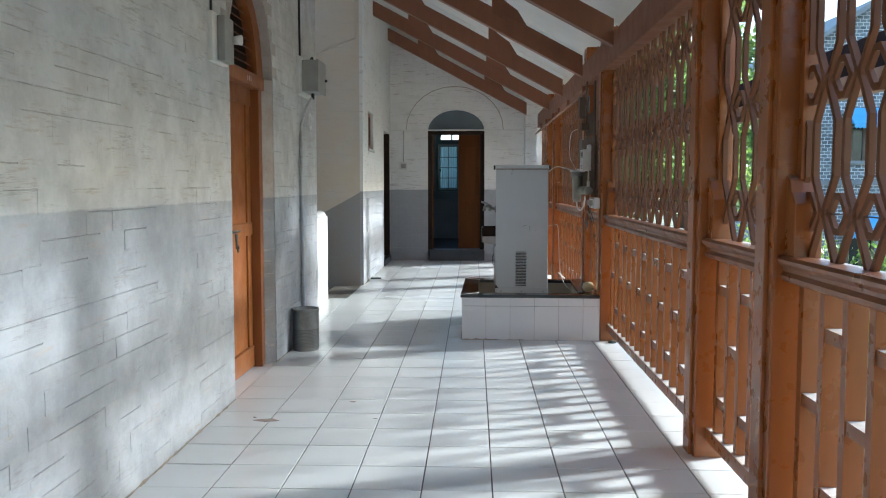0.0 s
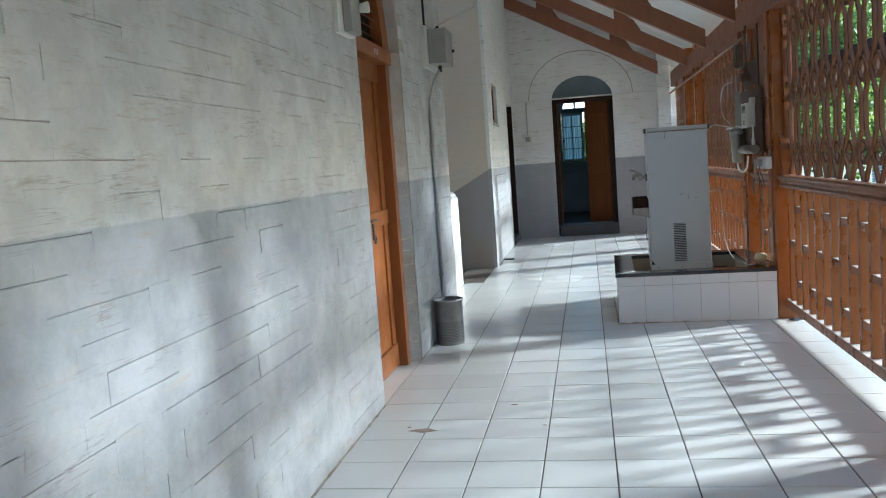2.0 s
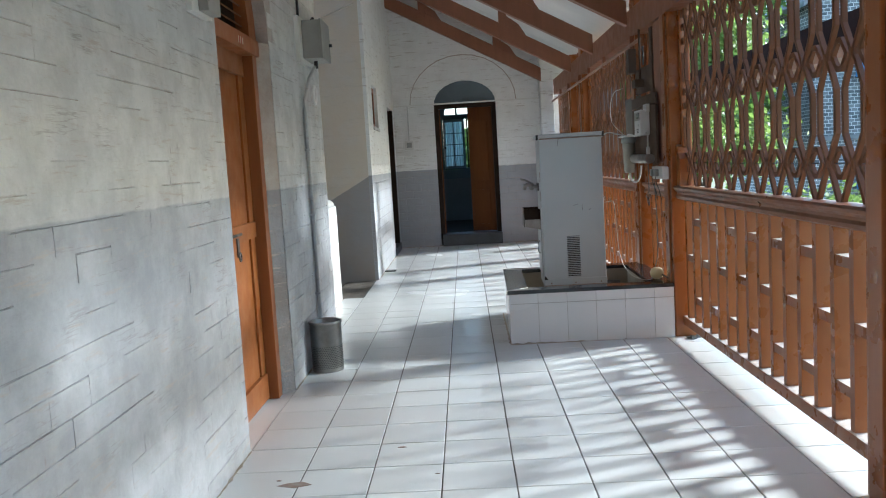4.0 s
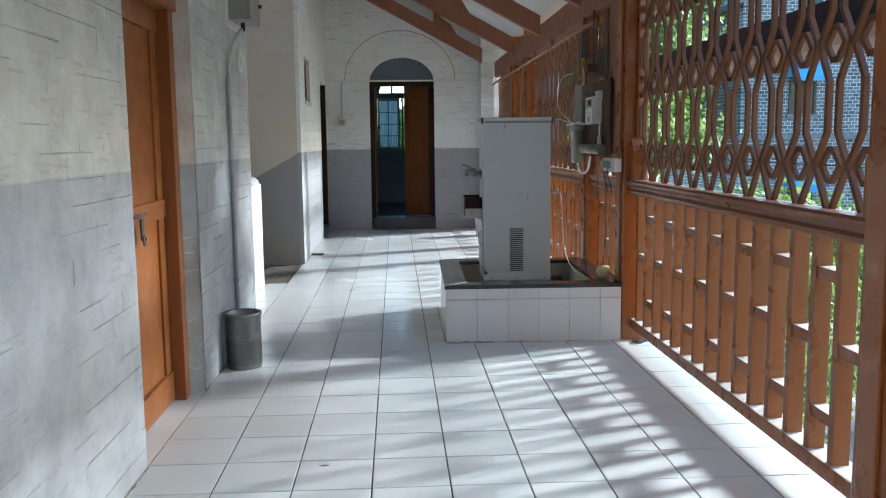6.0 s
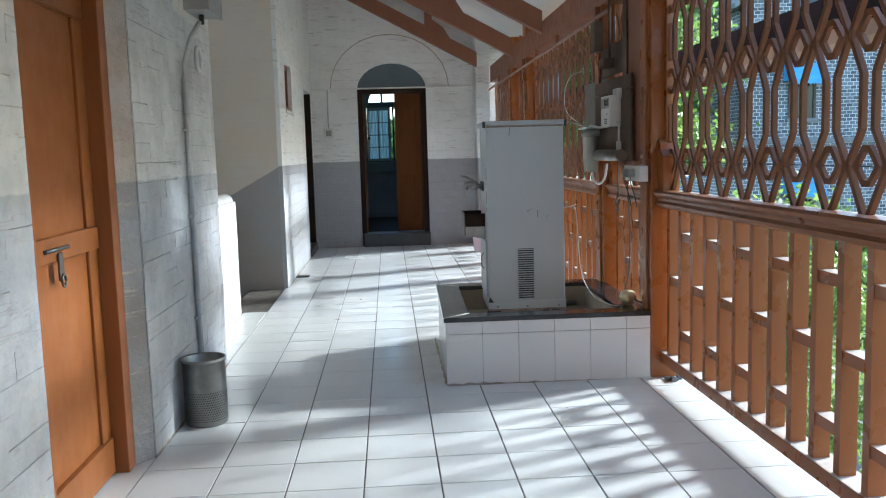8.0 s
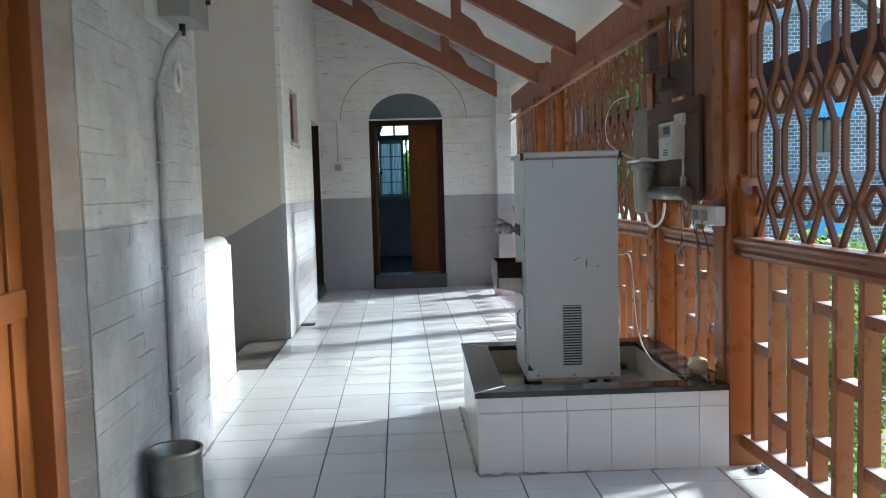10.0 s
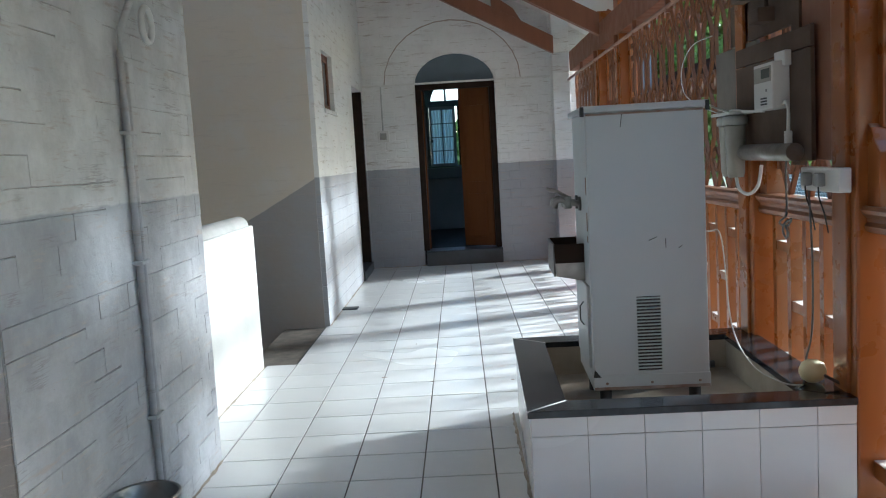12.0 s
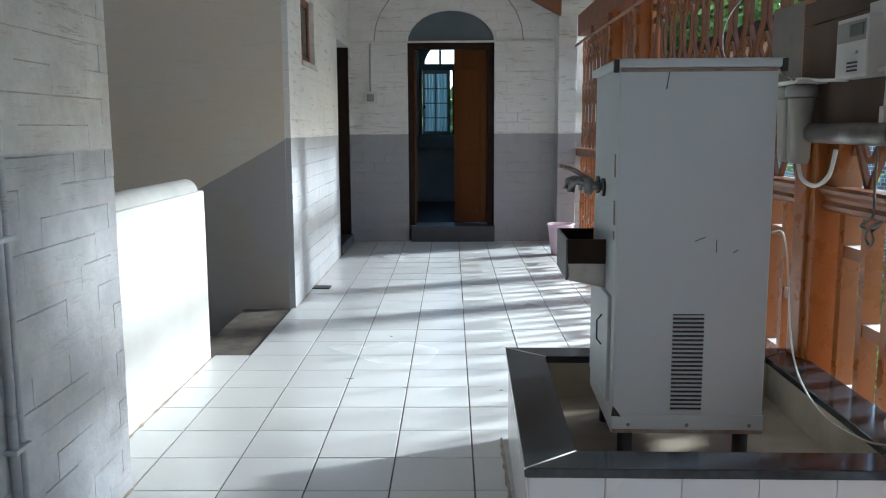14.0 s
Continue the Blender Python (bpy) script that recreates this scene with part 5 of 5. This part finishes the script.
def chamfered(name, w, h, d, c, material):
    """A thin piece with a chamfered face, its face at d."""
    bm = bmesh.new()
    lo = [bm.verts.new((x, y, 0)) for x, y in ((0, 0), (w, 0), (w, h), (0, h))]
    mid = [bm.verts.new((x, y, d - c)) for x, y in ((0, 0), (w, 0), (w, h), (0, h))]
    hi = [bm.verts.new((x, y, d)) for x, y in ((c, c), (w - c, c), (w - c, h - c), (c, h - c))]
    bm.faces.new(hi)
    for a, b in ((lo, mid), (mid, hi)):
        for i in range(4):
            bm.faces.new((a[i], a[(i + 1) % 4], b[(i + 1) % 4], b[i]))
    return mesh_of(name, bm, material)


G = 0.0060
TILES = {}


def tile_size(w, h):
    key = (round(w, 3), round(h, 3))
    if key not in TILES:
        TILES[key] = chamfered("tile", w - G, h - G, 0.006, 0.0015, M_TILE)
    return TILES[key]


rest_v, rest_f = [], []
rng = random.Random(8)
edges = [LEFT + 0.002, SEAM_X - 4 * PITCH] + [SEAM_X + PITCH * i for i in range(-3, 4)] + [1.30]
for j in range(-27, 34):
    y0 = SEAM_Y + PITCH * j
    y1 = min(y0 + PITCH, FAR)
    if y1 - y0 < 0.02:
        continue
    cols = list(zip(edges, edges[1:]))
    if 7.80 < y0 + 0.1 and y1 < 9.70:
        cols.append((-1.732, LEFT + 0.002))
    for x0, x1 in cols:
        if x0 > BX0 and x1 < BX1 + 0.1 and y0 > BY0 and y1 < BY1:
            continue
        dz = rng.uniform(-0.0006, 0.0006)
        if 3.0 < y0 < 12.4:
            ob = new("tile", tile_size(x1 - x0, y1 - y0))
            ob.parent = floor_ob
            ob.matrix_basis = pose(x0 + G / 2, y0 + G / 2, -0.006 + dz, rng.uniform(-0.12, 0.12), rng.uniform(-0.12, 0.12))
        else:
            n = len(rest_v)
            g = G / 2
            rest_v += [(x0 + g, y0 + g, -0.0058), (x1 - g, y0 + g, -0.0058), (x1 - g, y1 - g, -0.0058), (x0 + g, y1 - g, -0.0058)]
            rest_v += [(x0 + g + 0.001, y0 + g + 0.001, dz), (x1 - g - 0.001, y0 + g + 0.001, dz), (x1 - g - 0.001, y1 - g - 0.001, dz), (x0 + g + 0.001, y1 - g - 0.001, dz)]
            rest_f += [(n + 4, n + 5, n + 6, n + 7)] + [(n + i, n + (i + 1) % 4, n + 4 + (i + 1) % 4, n + 4 + i) for i in range(4)]
me = bpy.data.meshes.new("tile_field")
me.from_pydata(rest_v, [], rest_f)
me.materials.append(M_TILE)
ob = new("tile_field", me)
ob.parent = floor_ob
tagged(ob, "white floor tiles further along the veranda", kind="stuff")

wall_ob = bpy.data.objects["wall_left"]
COURSE, LENGTH = 0.0862, 0.232


def brick_verts(w, h, r):
    """A brick face of 4 x 2 cells with uneven edges; depth along +x, from the wall."""
    v, f = [], []
    nx, nz = 5, 3
    for k in range(nz + 1):
        for i in range(nx + 1):
            edge = i in (0, nx) or k in (0, nz)
            y = w * i / nx + (r.uniform(-0.003, 0.003) if 0 < i < nx else r.uniform(-0.002, 0.002))
            z = h * k / nz + r.uniform(-0.0014, 0.0014)
            v.append((0.0 if edge else 0.0034 + r.uniform(-0.0006, 0.0006), y, z))
    for k in range(nz):
        for i in range(nx):
            a = k * (nx + 1) + i
            f.append((a, a + 1, a + nx + 2, a + nx + 1))
    # pull the inner ring of the face out to the edge, so that the joint is narrow
    for k in range(nz + 1):
        for i in range(nx + 1):
            n = k * (nx + 1) + i
            x, y, z = v[n]
            if i == 1:
                y = 0.0007 + r.uniform(0, 0.0016)
            if i == nx - 1:
                y = w - 0.0007 - r.uniform(0, 0.0016)
            if k == 1 and 0 < i < nx:
                z = 0.0007 + r.uniform(0, 0.0016)
            if k == nz - 1 and 0 < i < nx:
                z = h - 0.0007 - r.uniform(0, 0.0016)
            v[n] = (x, y, z)
    return v, f


rb = random.Random(21)
FACES = []
for k in range(9):
    v, f = brick_verts(LENGTH - 0.002, COURSE - 0.0022, rb)
    me = bpy.data.meshes.new("brick")
    me.from_pydata(v, [], f)
    me.materials.append(M_WALL)
    FACES.append(me)


def in_arch(y, z, door):
    c, half = sum(door) / 2, 0.56
    if abs(y - c) > half:
        return False
    return z < 2.05 or ((y - c) / half) ** 2 + ((z - 2.05) / 0.63) ** 2 < 1


pieces = 0
rest_v, rest_f = [], []
for row in range(44):
    z = COURSE * row
    y = -1.2 - (0.116 if row % 2 else 0.0)
    while y < 7.80:
        a, b = y, y + LENGTH
        y = b
        lo, hi = a, min(b, 7.80)
        for door in (DOOR_A, DOOR_B):
            if in_arch(lo + 0.01, z + 0.05, door) and not in_arch(hi, z + 0.05, door):
                lo = door[1] if z < 2.0 else hi
            elif in_arch(hi - 0.01, z + 0.05, door) and not in_arch(lo, z + 0.05, door):
                hi = door[0] if z < 2.0 else lo
            elif in_arch(lo + 0.01, z + 0.05, door):
                hi = lo
        if hi - lo < 0.03:
            continue
        near = (2.3 < lo < 5.0 and z < 1.9) or (6.1 < lo and z < 1.25)
        hi += 0.030 if rb.random() < (0.9 if lo < 6.0 or z > 1.25 else 0.7) and hi < 7.7 and not any(abs(hi - d[0]) < 0.05 for d in (DOOR_A, DOOR_B)) else 0.0
        sy = (hi - lo) / LENGTH
        if near and pieces < 300 and row < 22:
            ob = new("brick", FACES[rb.randrange(9)])
            ob.parent = wall_ob
            ob.matrix_basis = pose(LEFT + 0.0005, lo + 0.002, z + 0.002) @ Matrix.Diagonal((rb.uniform(0.85, 1.15), sy, 1 + (0.10 if rb.random() < 0.5 else rb.uniform(0.0, 0.02)), 1)) @ pose(0, 0, 0, rb.uniform(-0.4, 0.4))
            pieces += 1
        else:
            v, f = brick_verts(hi - lo - 0.002, COURSE - 0.0022, rb)
            n, s = len(rest_v), rb.uniform(0.85, 1.15)
            up = 1.10 if rb.random() < 0.5 else 1.0 + rb.uniform(0.0, 0.02)
            rest_v += [(LEFT + 0.0005 + p[0] * s, lo + 0.002 + p[1], z + 0.002 + p[2] * up) for p in v]
            rest_f += [tuple(n + i for i in q) for q in f]
me = bpy.data.meshes.new("brick_field")
me.from_pydata(rest_v, [], rest_f)
me.materials.append(M_WALL)
ob = new("brick_field", me)
ob.parent = wall_ob
tagged(ob, "whitewashed bricks of the wall", kind="stuff")
